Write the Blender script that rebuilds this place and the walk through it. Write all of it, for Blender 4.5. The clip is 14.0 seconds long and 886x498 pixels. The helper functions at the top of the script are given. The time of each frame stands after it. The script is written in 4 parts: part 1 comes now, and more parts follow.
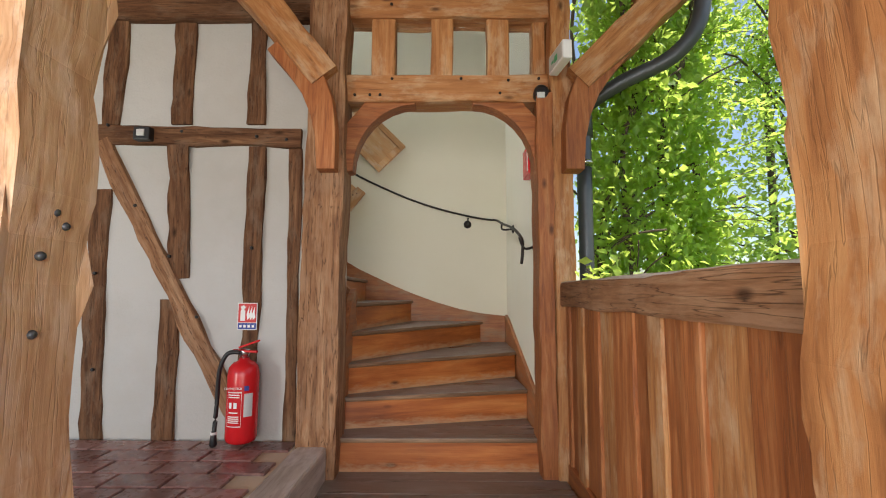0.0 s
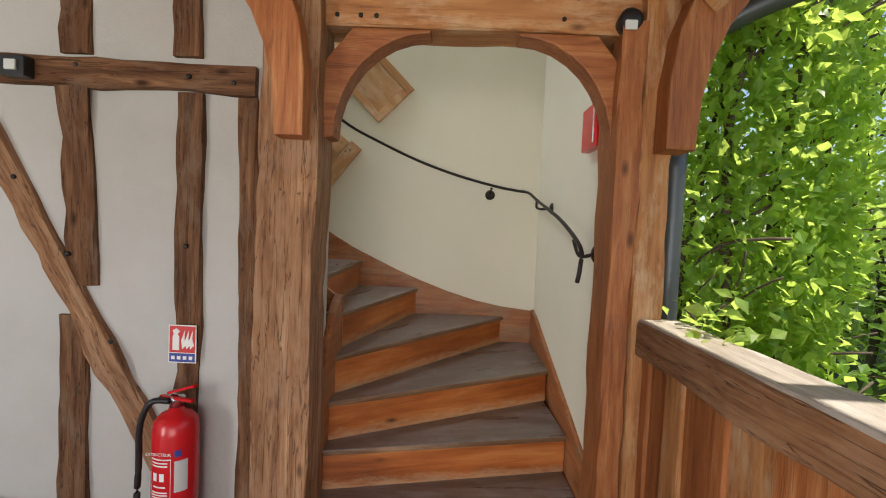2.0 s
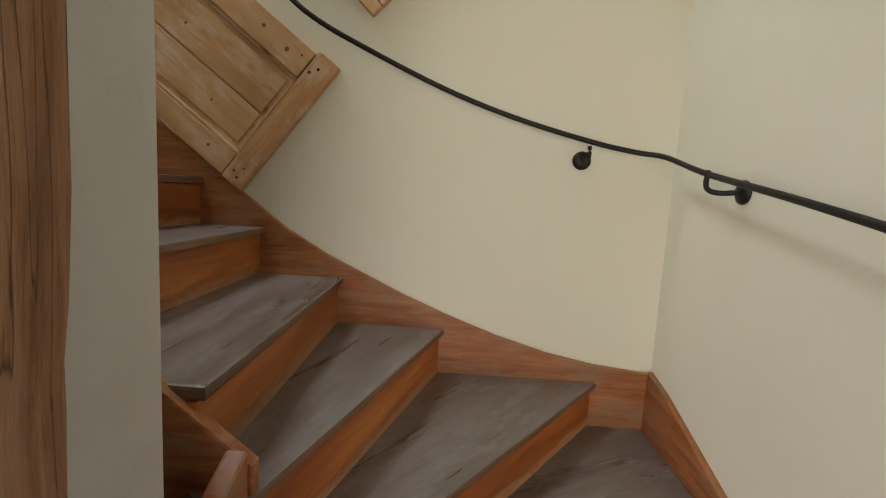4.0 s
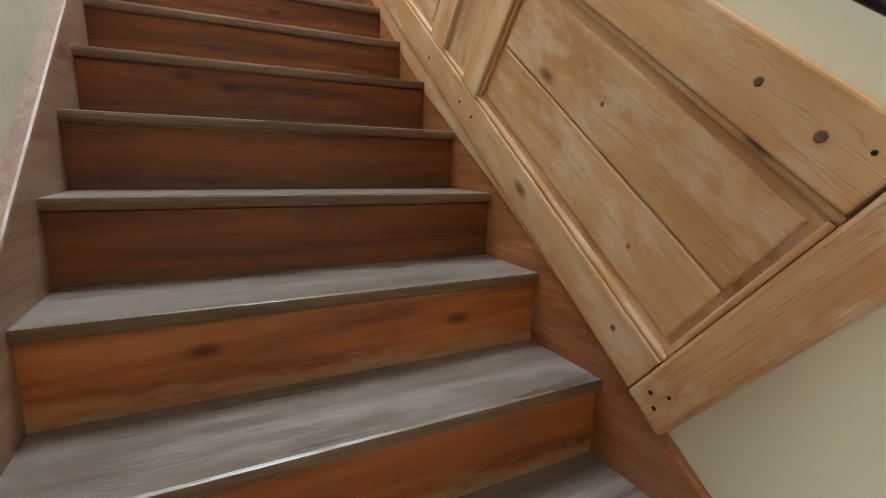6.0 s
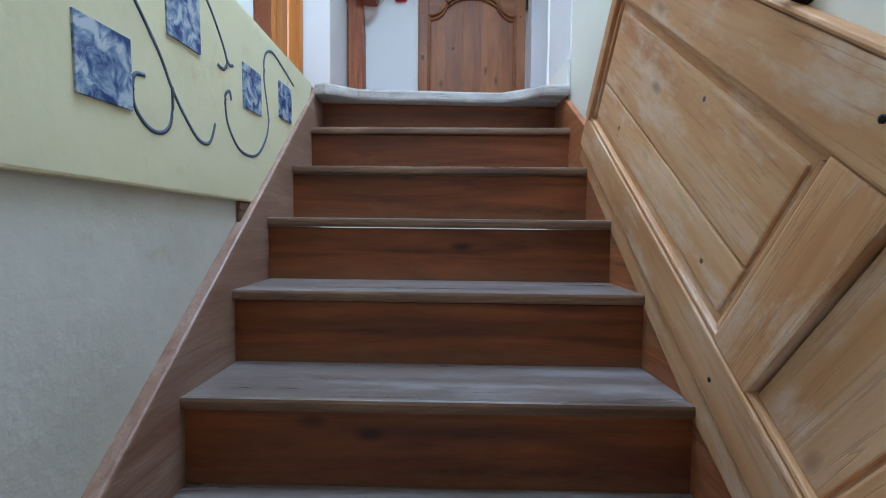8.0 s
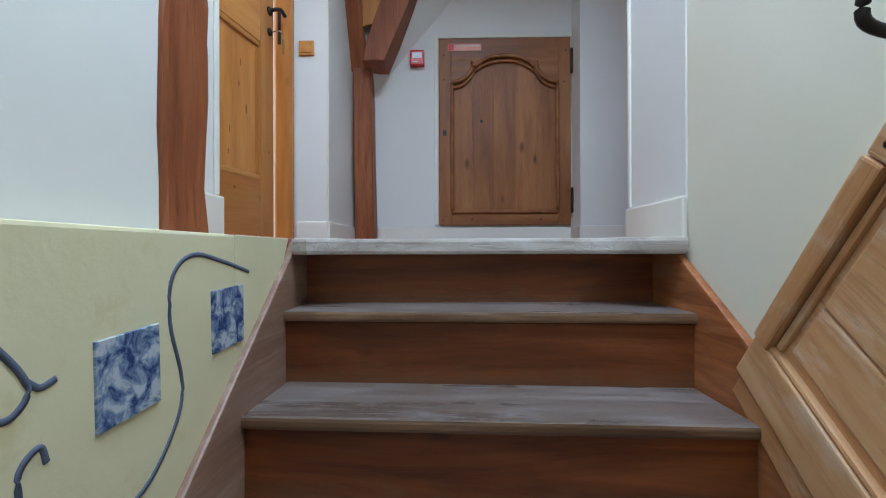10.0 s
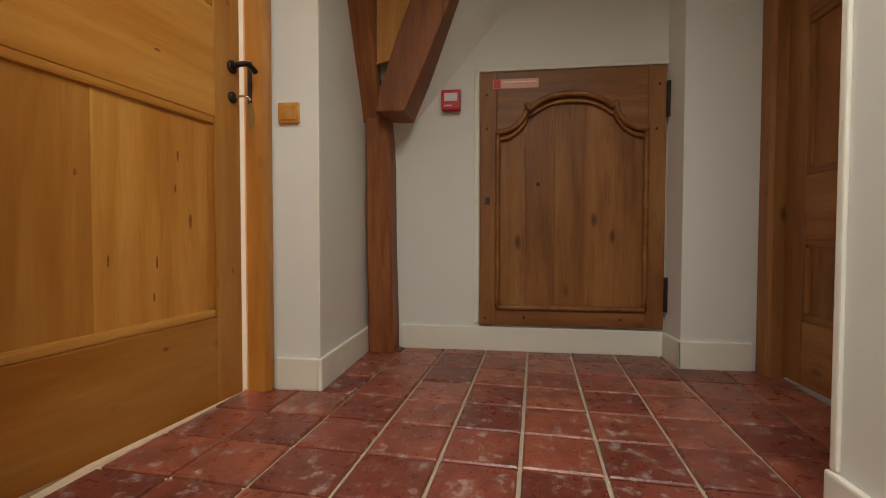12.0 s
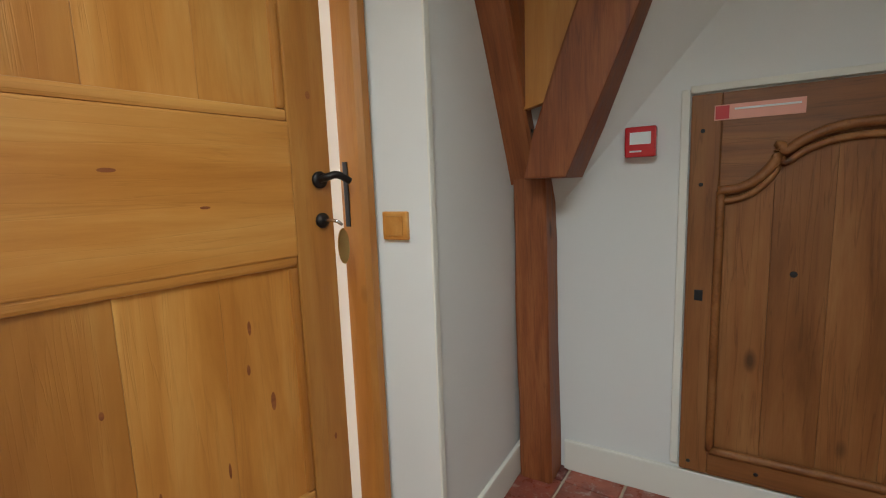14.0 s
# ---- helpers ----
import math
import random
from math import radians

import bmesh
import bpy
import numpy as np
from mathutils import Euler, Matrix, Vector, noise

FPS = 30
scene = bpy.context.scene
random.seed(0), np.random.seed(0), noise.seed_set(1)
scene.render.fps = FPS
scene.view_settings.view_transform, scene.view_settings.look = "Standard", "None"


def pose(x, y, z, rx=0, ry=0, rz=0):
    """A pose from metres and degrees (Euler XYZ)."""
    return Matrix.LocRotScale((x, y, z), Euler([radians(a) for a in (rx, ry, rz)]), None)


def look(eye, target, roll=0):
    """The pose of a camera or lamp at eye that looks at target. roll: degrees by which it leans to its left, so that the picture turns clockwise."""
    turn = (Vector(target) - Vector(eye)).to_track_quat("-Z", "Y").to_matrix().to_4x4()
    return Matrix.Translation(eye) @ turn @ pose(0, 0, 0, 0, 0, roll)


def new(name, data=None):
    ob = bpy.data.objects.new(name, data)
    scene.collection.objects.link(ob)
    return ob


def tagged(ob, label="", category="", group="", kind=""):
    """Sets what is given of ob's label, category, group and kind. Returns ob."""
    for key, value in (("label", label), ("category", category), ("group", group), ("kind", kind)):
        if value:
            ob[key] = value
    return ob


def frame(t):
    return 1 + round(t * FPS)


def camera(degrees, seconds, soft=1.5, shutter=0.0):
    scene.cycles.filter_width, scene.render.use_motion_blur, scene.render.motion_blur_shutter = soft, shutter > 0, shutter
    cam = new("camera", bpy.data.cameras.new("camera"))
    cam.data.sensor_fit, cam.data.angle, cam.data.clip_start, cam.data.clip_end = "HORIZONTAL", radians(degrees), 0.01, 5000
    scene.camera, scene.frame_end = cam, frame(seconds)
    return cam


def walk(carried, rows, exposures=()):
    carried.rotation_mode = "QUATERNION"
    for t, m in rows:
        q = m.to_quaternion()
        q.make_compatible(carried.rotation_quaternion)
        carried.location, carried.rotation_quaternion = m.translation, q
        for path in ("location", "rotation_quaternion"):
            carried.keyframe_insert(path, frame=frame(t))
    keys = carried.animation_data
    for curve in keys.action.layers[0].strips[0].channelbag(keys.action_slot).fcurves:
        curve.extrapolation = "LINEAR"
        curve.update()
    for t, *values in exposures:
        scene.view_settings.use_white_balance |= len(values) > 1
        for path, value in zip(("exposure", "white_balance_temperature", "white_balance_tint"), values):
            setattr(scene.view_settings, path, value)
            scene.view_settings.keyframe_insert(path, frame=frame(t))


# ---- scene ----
cam = camera(88.9, 14.0, 1.1)
PATH = [
    (0, (0.637, -0.097, 0.991), (0.621, 1.893, 1.186), 0.2),
    (0.5, (0.636, 0.122, 1.108), (0.624, 2.116, 1.266), 0.4),
    (1, (0.613, 0.317, 1.169), (0.597, 2.314, 1.266), 1.2),
    (1.5, (0.599, 0.52, 1.243), (0.566, 2.52, 1.262), 2.0),
    (2, (0.558, 0.728, 1.36), (0.525, 2.725, 1.274), 2.4),
    (2.2, (0.531, 0.834, 1.378), (0.502, 2.83, 1.257), 2.4),
    (4.3, (0.339, 2.464, 1.5), (0.276, 4.445, 1.232), 3.7),
    (4.5, (0.324, 2.597, 1.532), (0.12, 4.565, 1.237), 4.0),
    (5, (0.211, 2.975, 1.665), (-0.582, 4.779, 1.32), 2.9),
    (5.5, (0.113, 3.177, 1.793), (-1.225, 4.62, 1.433), 1.9),
    (6, (-0.009, 3.289, 1.933), (-1.743, 4.21, 1.558), 1.3),
    (6.5, (-0.16, 3.344, 2.071), (-2.049, 3.922, 1.761), 0.7),
    (7, (-0.307, 3.428, 2.197), (-2.276, 3.703, 1.978), -0.1),
    (7.5, (-0.48, 3.481, 2.362), (-2.471, 3.601, 2.217), 0.2),
    (8, (-0.704, 3.519, 2.563), (-2.702, 3.538, 2.47), 0.6),
    (8.5, (-0.885, 3.553, 2.71), (-2.884, 3.536, 2.656), 0.2),
    (9, (-1.055, 3.49, 2.834), (-3.055, 3.465, 2.803), -0.2),
    (9.2, (-1.12, 3.473, 2.887), (-3.12, 3.444, 2.885), -0.1),
    (11.3, (-1.822, 3.431, 3.471), (-3.818, 3.313, 3.437), -0.3),
    (11.5, (-1.894, 3.443, 3.521), (-3.887, 3.28, 3.499), -0.2),
    (12, (-2.064, 3.457, 3.669), (-4.046, 3.194, 3.61), 0.1),
    (12.5, (-2.206, 3.469, 3.817), (-4.161, 3.059, 3.713), -0.6),
    (13, (-2.372, 3.472, 3.969), (-4.313, 3.016, 3.8), -0.8),
    (13.5, (-2.51, 3.515, 4.075), (-4.366, 2.809, 3.829), -1.3),
    (14, (-2.616, 3.401, 4.169), (-4.324, 2.396, 3.899), -2.1),
]
EXPOSURES = [(0, 0.45, 6900, 10), (2.2, 0.35, 6900, 10), (4.3, 0.5, 7200, 10), (5.0, 0.65, 7100, 10), (5.5, 0.8, 7000, 10), (6.0, 1.1, 6900, 10), (6.5, 1.15, 6600, 10), (7.5, 0.75, 5400, 10), (8.5, 0.25, 5100, 10), (9.0, 0.25, 5300, 10), (11.5, -0.7, 7600, 10), (12.0, -0.65, 8900, 17), (12.5, -0.35, 8600, 15), (13.0, -0.4, 7500, 10), (14.0, -0.4, 7000, 10)]
walk(cam, [(t, look(eye, target, roll)) for t, eye, target, roll in PATH], EXPOSURES)
# ---- world and light ----
world = bpy.data.worlds.new("world")
scene.world = world
world.use_nodes = True
wn = world.node_tree.nodes
sky = wn.new("ShaderNodeTexSky")
sky.sky_type, sky.sun_disc = "NISHITA", False
sky.sun_elevation, sky.sun_rotation = radians(66), radians(110)
world.node_tree.links.new(sky.outputs[0], wn["Background"].inputs[0])
wn["Background"].inputs[1].default_value = 0.15

sun = new("sun", bpy.data.lights.new("sun", "SUN"))
sun.data.energy, sun.data.angle, sun.data.color = 5.0, radians(0.6), (1, 0.95, 0.86)
sun.matrix_world = look((4.15, -1.5, 10), (0, 0, 0))


def area_light(name, eye, target, w, h, watts, color):
    lamp = new(name, bpy.data.lights.new(name, "AREA"))
    lamp.data.shape, lamp.data.size, lamp.data.size_y = "RECTANGLE", w, h
    lamp.data.energy, lamp.data.color = watts, color
    lamp.matrix_world = look(eye, target)
    return lamp


area_light("roof_window_light", (-1.8, 3.55, 5.38), (-1.8, 3.5, 0), 1.0, 0.8, 62, (0.72, 0.86, 1.0))
area_light("room_window_light", (-3.0, 0.75, 4.4), (-3.0, 3, 4.0), 0.9, 1.2, 40, (0.95, 0.97, 1.0))
# Fill lamp added low in the south opening, for sky and ground bounce.
area_light("gallery_sky_light", (0.5, -2.3, 0.95), (0.6, 3, 0.5), 2.2, 1.5, 85, (0.97, 0.98, 1.0))
# Unseen fill lamp on the west side, added to brighten the parapet boards.
area_light("gallery_west_light", (-3.2, -2.2, 1.0), (1.3, -2.0, 0.6), 1.2, 1.6, 110, (0.97, 0.98, 1.0))

# ---- materials ----


def material(name, build, rough=0.6, metal=0.0, spec=0.5):
    m = bpy.data.materials.new(name)
    m.use_nodes = True
    b = m.node_tree.nodes["Principled BSDF"]
    b.inputs["Roughness"].default_value, b.inputs["Metallic"].default_value = rough, metal
    b.inputs["Specular IOR Level"].default_value = spec
    build(m.node_tree, b)
    return m


def node(tree, kind, **values):
    n = tree.nodes.new(kind)
    for k, v in values.items():
        n.inputs[k.replace("_", " ")].default_value = v
    return n


def coords(tree, scale, shift=True):
    """Object coordinates, stretched, and shifted by each object's random number."""
    tc, mp = tree.nodes.new("ShaderNodeTexCoord"), tree.nodes.new("ShaderNodeMapping")
    mp.inputs["Scale"].default_value = scale
    tree.links.new(tc.outputs["Object"], mp.inputs["Vector"])
    if shift:
        info, mul = tree.nodes.new("ShaderNodeObjectInfo"), tree.nodes.new("ShaderNodeMath")
        mul.operation = "MULTIPLY"
        mul.inputs[1].default_value = 37.0
        tree.links.new(info.outputs["Random"], mul.inputs[0])
        tree.links.new(mul.outputs[0], mp.inputs["Location"])
    return mp.outputs[0]


def ramp(tree, fac, *stops):
    r = tree.nodes.new("ShaderNodeValToRGB")
    e = r.color_ramp.elements
    while len(e) < len(stops):
        e.new(0.5)
    for el, (p, c) in zip(e, stops):
        el.position, el.color = p, (*c, 1) if len(c) == 3 else c
    tree.links.new(fac, r.inputs[0])
    return r.outputs[0]


def mix(tree, fac, a, b, mode="MIX"):
    m = tree.nodes.new("ShaderNodeMixRGB")
    m.blend_type = mode
    for i, v in enumerate((fac, a, b)):
        if isinstance(v, (int, float)):
            m.inputs[i].default_value = v
        elif isinstance(v, tuple):
            m.inputs[i].default_value = (*v, 1)
        else:
            tree.links.new(v, m.inputs[i])
    return m.outputs[0]


def noise_fac(tree, vec, scale, detail=6, rough=0.6, dist=0.0):
    n = node(tree, "ShaderNodeTexNoise", Scale=scale, Detail=detail, Roughness=rough, Distortion=dist)
    tree.links.new(vec, n.inputs["Vector"])
    return n.outputs[0]


def bump(tree, b, height, strength, dist=0.01):
    n = tree.nodes.new("ShaderNodeBump")
    n.inputs["Strength"].default_value, n.inputs["Distance"].default_value = strength, dist
    tree.links.new(height, n.inputs["Height"])
    tree.links.new(n.outputs[0], b.inputs["Normal"])


def wood(name, dark, mid, light, rough=0.6, spec=0.35, cracks=0.35, worn=None, knots=True, relief=0.5, freq=1.0, tone=0.0, scuff=None, fine_grain=0.4):
    """Grain runs along each piece's own x."""
    def build(t, b):
        v = coords(t, (1.3 * freq, 14 * freq, 14 * freq))
        grain = noise_fac(t, v, 2.2, 8, 0.62, 0.5)
        col = ramp(t, grain, (0.32, dark), (0.5, mid), (0.68, light))
        big = noise_fac(t, coords(t, (1.2, 3, 3)), 1.6, 4, 0.55)
        col = mix(t, ramp(t, big, (0.35, (0.45,) * 3), (0.65, (0, 0, 0))), col, dark)
        fine = noise_fac(t, coords(t, (6, 90, 90)), 2.0, 3)
        col = mix(t, ramp(t, fine, (0.3, (fine_grain,) * 3), (0.56, (0, 0, 0))), col, dark)
        if worn:
            w = noise_fac(t, coords(t, (2, 5, 5)), 2.4, 7, 0.65)
            col = mix(t, ramp(t, w, (0.5, (0, 0, 0)), (0.66, (0.75,) * 3)), col, worn)
        if knots:
            k = t.nodes.new("ShaderNodeTexVoronoi")
            k.inputs["Scale"].default_value = 1.0
            t.links.new(coords(t, (3.1, 7, 7)), k.inputs["Vector"])
            col = mix(t, ramp(t, k.outputs[0], (0.04, (0.85,) * 3), (0.13, (0, 0, 0))), col, tuple(c * 0.3 for c in dark))
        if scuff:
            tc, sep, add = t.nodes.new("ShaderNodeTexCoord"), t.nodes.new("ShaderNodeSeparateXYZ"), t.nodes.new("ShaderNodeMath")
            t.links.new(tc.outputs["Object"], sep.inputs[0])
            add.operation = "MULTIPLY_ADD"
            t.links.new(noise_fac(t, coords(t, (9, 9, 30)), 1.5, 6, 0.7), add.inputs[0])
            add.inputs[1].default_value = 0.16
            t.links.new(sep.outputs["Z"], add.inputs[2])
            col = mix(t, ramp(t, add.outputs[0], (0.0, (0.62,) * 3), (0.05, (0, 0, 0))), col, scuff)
        if tone:
            info = t.nodes.new("ShaderNodeObjectInfo")
            col = mix(t, 1.0, col, ramp(t, info.outputs["Random"], (0.0, (1 - tone, 1 - tone * 1.15, 1 - tone * 1.3)), (1.0, (1, 1, 1))), "MULTIPLY")
        cr = noise_fac(t, coords(t, (0.9, 22, 22)), 1.7, 3, 0.5, 0.3)
        line = ramp(t, cr, (0.485, (0, 0, 0)), (0.5, (1, 1, 1)), (0.515, (0, 0, 0)))
        soft = mix(t, cracks, (0, 0, 0), line)
        col = mix(t, soft, col, tuple(c * 0.25 for c in dark))
        t.links.new(col, b.inputs["Base Color"])
        hgt = mix(t, 0.5, grain, ramp(t, cr, (0.48, (1, 1, 1)), (0.5, (0.2,) * 3), (0.52, (1, 1, 1))), "MULTIPLY")
        bump(t, b, hgt, relief, 0.006)
        r = ramp(t, grain, (0.3, (rough - 0.1,) * 3), (0.7, (rough + 0.12,) * 3))
        t.links.new(r, b.inputs["Roughness"])
    return material(name, build, rough, spec=spec)


def plaster(name, base, stain, grit=0.3, spots=None, amount=0.5):
    def build(t, b):
        v = coords(t, (1, 1, 1), False)
        big = noise_fac(t, v, 1.3, 7, 0.6)
        col = mix(t, ramp(t, big, (0.4, (0, 0, 0)), (0.75, (amount,) * 3)), base, stain)
        if spots:
            s = noise_fac(t, v, 7.0, 5, 0.7)
            col = mix(t, ramp(t, s, (0.6, (0, 0, 0)), (0.72, (0.5,) * 3)), col, spots)
        t.links.new(col, b.inputs["Base Color"])
        bump(t, b, noise_fac(t, v, 16, 9, 0.62), grit, 0.012)
    return material(name, build, 0.85, spec=0.2)


def plain(name, color, rough=0.5, metal=0.0, vary=0.25, scale=9.0):
    def build(t, b):
        f = noise_fac(t, coords(t, (1, 1, 1)), scale, 6)
        t.links.new(mix(t, ramp(t, f, (0.35, (0, 0, 0)), (0.75, (vary,) * 3)), color, tuple(c * 0.45 for c in color)), b.inputs["Base Color"])
        bump(t, b, noise_fac(t, coords(t, (1, 1, 1)), scale * 8, 4), 0.08, 0.003)
    return material(name, build, rough, metal)


OAK = wood("new_oak", (0.26, 0.10, 0.035), (0.46, 0.20, 0.07), (0.58, 0.31, 0.13), 0.62, cracks=0.35, worn=(0.54, 0.36, 0.21), relief=0.5, fine_grain=0.2)
OAK_PALE = wood("pale_oak", (0.36, 0.18, 0.085), (0.6, 0.37, 0.2), (0.74, 0.53, 0.34), 0.62, cracks=0.3, worn=(0.68, 0.5, 0.36), relief=0.5, fine_grain=0.2)
OAK_RED = wood("oiled_oak", (0.24, 0.075, 0.025), (0.44, 0.155, 0.05), (0.58, 0.27, 0.11), 0.55, tone=0.25)
OAK_OLD = wood("old_oak", (0.07, 0.031, 0.015), (0.175, 0.082, 0.04), (0.3, 0.165, 0.088), 0.8, 0.2, 0.7, worn=(0.2, 0.13, 0.085), relief=0.9)
OAK_WEATHERED = wood("weathered_oak", (0.15, 0.066, 0.03), (0.35, 0.18, 0.09), (0.5, 0.31, 0.18), 0.75, 0.25, 0.8, worn=(0.34, 0.2, 0.12), relief=0.9)
# Darker varnish for upper risers, with their shade put into the colour too.
RISER_SHADED = wood("shaded_varnished_riser", (0.09, 0.023, 0.006), (0.24, 0.064, 0.015), (0.38, 0.118, 0.03), 0.45, 0.4, 0.15, relief=0.2, freq=0.5, tone=0.2, fine_grain=0.12, scuff=(0.2, 0.1, 0.045))
RISER_LIT = wood("lit_varnished_riser", (0.22, 0.055, 0.012), (0.48, 0.142, 0.032), (0.64, 0.25, 0.07), 0.45, 0.4, 0.15, relief=0.2, freq=0.5, tone=0.2, fine_grain=0.12, scuff=(0.5, 0.34, 0.2))
TREAD = wood("worn_tread", (0.115, 0.084, 0.067), (0.18, 0.141, 0.12), (0.25, 0.21, 0.193), 0.33, 0.85, 0.3, worn=(0.25, 0.225, 0.215), knots=False, relief=0.3, freq=0.5, fine_grain=0.2)
NOSE = wood("worn_nosing", (0.1, 0.05, 0.025), (0.21, 0.115, 0.06), (0.34, 0.21, 0.12), 0.45, 0.45, 0.2, knots=False, relief=0.3, freq=0.5)
STRING = wood("string_board", (0.2, 0.058, 0.018), (0.4, 0.138, 0.042), (0.54, 0.23, 0.09), 0.5, 0.45, 0.2, worn=(0.3, 0.17, 0.09), knots=False, relief=0.25)
PINE = wood("old_pine", (0.5, 0.235, 0.09), (0.7, 0.4, 0.185), (0.8, 0.55, 0.33), 0.55, 0.35, 0.25, worn=(0.78, 0.6, 0.44), relief=0.3, freq=0.35, tone=0.18, fine_grain=0.1)
DOOR = wood("waxed_pine", (0.47, 0.17, 0.03), (0.62, 0.26, 0.055), (0.73, 0.37, 0.1), 0.38, 0.5, 0.1, relief=0.2, freq=0.4, tone=0.3, fine_grain=0.1)
DOOR_DARK = wood("dark_waxed_oak", (0.21, 0.072, 0.018), (0.38, 0.148, 0.044), (0.47, 0.215, 0.075), 0.5, 0.4, 0.3, relief=0.35, freq=0.4, tone=0.25, fine_grain=0.2)
FRAME = wood("stained_post", (0.18, 0.045, 0.014), (0.31, 0.092, 0.028), (0.4, 0.14, 0.048), 0.5, 0.4, 0.25, relief=0.3)
GREY_BOARD = wood("grey_floor_board", (0.3, 0.25, 0.21), (0.48, 0.43, 0.38), (0.62, 0.57, 0.52), 0.6, 0.4, 0.3, worn=(0.62, 0.58, 0.55), knots=False, relief=0.4, freq=0.6, fine_grain=0.2)
LIME = plaster("lime_plaster", (0.52, 0.52, 0.5), (0.4, 0.38, 0.33), 0.5, amount=0.7)
# Paler and greyer than STRING, for the inner string.
STRING_PALE = wood("pale_string", (0.2, 0.1, 0.06), (0.31, 0.19, 0.13), (0.42, 0.3, 0.23), 0.45, 0.5, 0.2, knots=False, relief=0.25)
CREAM = plaster("cream_plaster", (0.78, 0.74, 0.61), (0.7, 0.65, 0.5), 0.12, amount=0.4)
GREY = plaster("old_grey_plaster", (0.64, 0.62, 0.55), (0.46, 0.43, 0.35), 0.25, (0.5, 0.41, 0.25), 1.0)
YELLOW = plaster("yellow_limewash", (0.72, 0.67, 0.44), (0.64, 0.56, 0.31), 0.15, (0.6, 0.47, 0.2), 0.6)
WHITE = plaster("white_paint", (0.76, 0.75, 0.71), (0.7, 0.68, 0.63), 0.08, amount=0.35)
SKIRT = plaster("skirting_paint", (0.8, 0.77, 0.68), (0.72, 0.68, 0.57), 0.04, amount=0.3)
IRON = plain("wrought_iron", (0.035, 0.028, 0.024), 0.5, 0.7)
RED = plain("red_enamel", (0.62, 0.015, 0.02), 0.25, vary=0.1)
RED_PAPER = plain("red_paper", (0.6, 0.03, 0.03), 0.5, vary=0.1)
BLUE_PAPER = plain("blue_paper", (0.03, 0.06, 0.3), 0.5, vary=0.1)
PINK = plain("pink_label", (0.8, 0.35, 0.25), 0.5, vary=0.1)
PAPER = plain("white_paper", (0.8, 0.8, 0.78), 0.5, vary=0.06)
BLACK = plain("black_plastic", (0.015, 0.015, 0.016), 0.4)
LAMP_GLASS = plain("frosted_lens", (0.6, 0.62, 0.6), 0.25, vary=0.1)
ZINC = plain("aged_zinc", (0.1, 0.11, 0.12), 0.45, 0.6)
STEEL = plain("bright_steel", (0.6, 0.6, 0.6), 0.25, 1.0)
BRASS = plain("brass", (0.5, 0.33, 0.12), 0.35, 0.9)
GREEN_SIGN = plain("green_sign", (0.02, 0.35, 0.12), 0.4, vary=0.1)
SCROLL = plain("blue_grey_paint", (0.11, 0.13, 0.19), 0.8, vary=0.7, scale=30)
GROUT = plaster("lime_grout", (0.6, 0.49, 0.36), (0.45, 0.34, 0.24), 0.6)


def tile_look(t, b, worn_by=0.54):
    info = t.nodes.new("ShaderNodeObjectInfo")
    base = ramp(t, info.outputs["Random"], (0.0, (0.2, 0.042, 0.028)), (0.5, (0.33, 0.075, 0.046)), (1.0, (0.42, 0.12, 0.07)))
    v = coords(t, (1, 1, 1))
    col = mix(t, ramp(t, noise_fac(t, v, 9, 6), (0.4, (0, 0, 0)), (0.7, (0.7,) * 3)), base, (0.11, 0.03, 0.024))
    worn = noise_fac(t, v, 22, 8, 0.7)
    col = mix(t, ramp(t, worn, (worn_by, (0, 0, 0)), (worn_by + 0.12, (0.6,) * 3)), col, (0.55, 0.45, 0.4))
    t.links.new(col, b.inputs["Base Color"])
    t.links.new(ramp(t, worn, (0.35, (0.22,) * 3), (0.65, (0.5,) * 3)), b.inputs["Roughness"])
    bump(t, b, noise_fac(t, v, 14, 6), 0.35, 0.008)


TILE = material("terracotta", tile_look, 0.35)


def paver_look(t, b):
    info = t.nodes.new("ShaderNodeObjectInfo")
    base = ramp(t, info.outputs["Random"], (0.0, (0.15, 0.07, 0.06)), (0.5, (0.24, 0.11, 0.095)), (1.0, (0.32, 0.165, 0.14)))
    v = coords(t, (1, 1, 1))
    col = mix(t, ramp(t, noise_fac(t, v, 11, 7, 0.65), (0.42, (0, 0, 0)), (0.68, (0.6,) * 3)), base, (0.38, 0.27, 0.25))
    t.links.new(col, b.inputs["Base Color"])
    t.links.new(ramp(t, noise_fac(t, v, 18, 5), (0.35, (0.2,) * 3), (0.7, (0.42,) * 3)), b.inputs["Roughness"])
    bump(t, b, noise_fac(t, v, 12, 6), 0.3, 0.008)


PAVER = material("brown_paver", paver_look, 0.3)


def faience_look(t, b):
    v = coords(t, (1, 1, 1))
    d = noise_fac(t, v, 26, 6, 0.65, 0.6)
    col = ramp(t, d, (0.4, (0.035, 0.06, 0.18)), (0.5, (0.2, 0.28, 0.42)), (0.58, (0.5, 0.55, 0.6)))
    t.links.new(col, b.inputs["Base Color"])


FAIENCE = material("blue_faience", faience_look, 0.2)


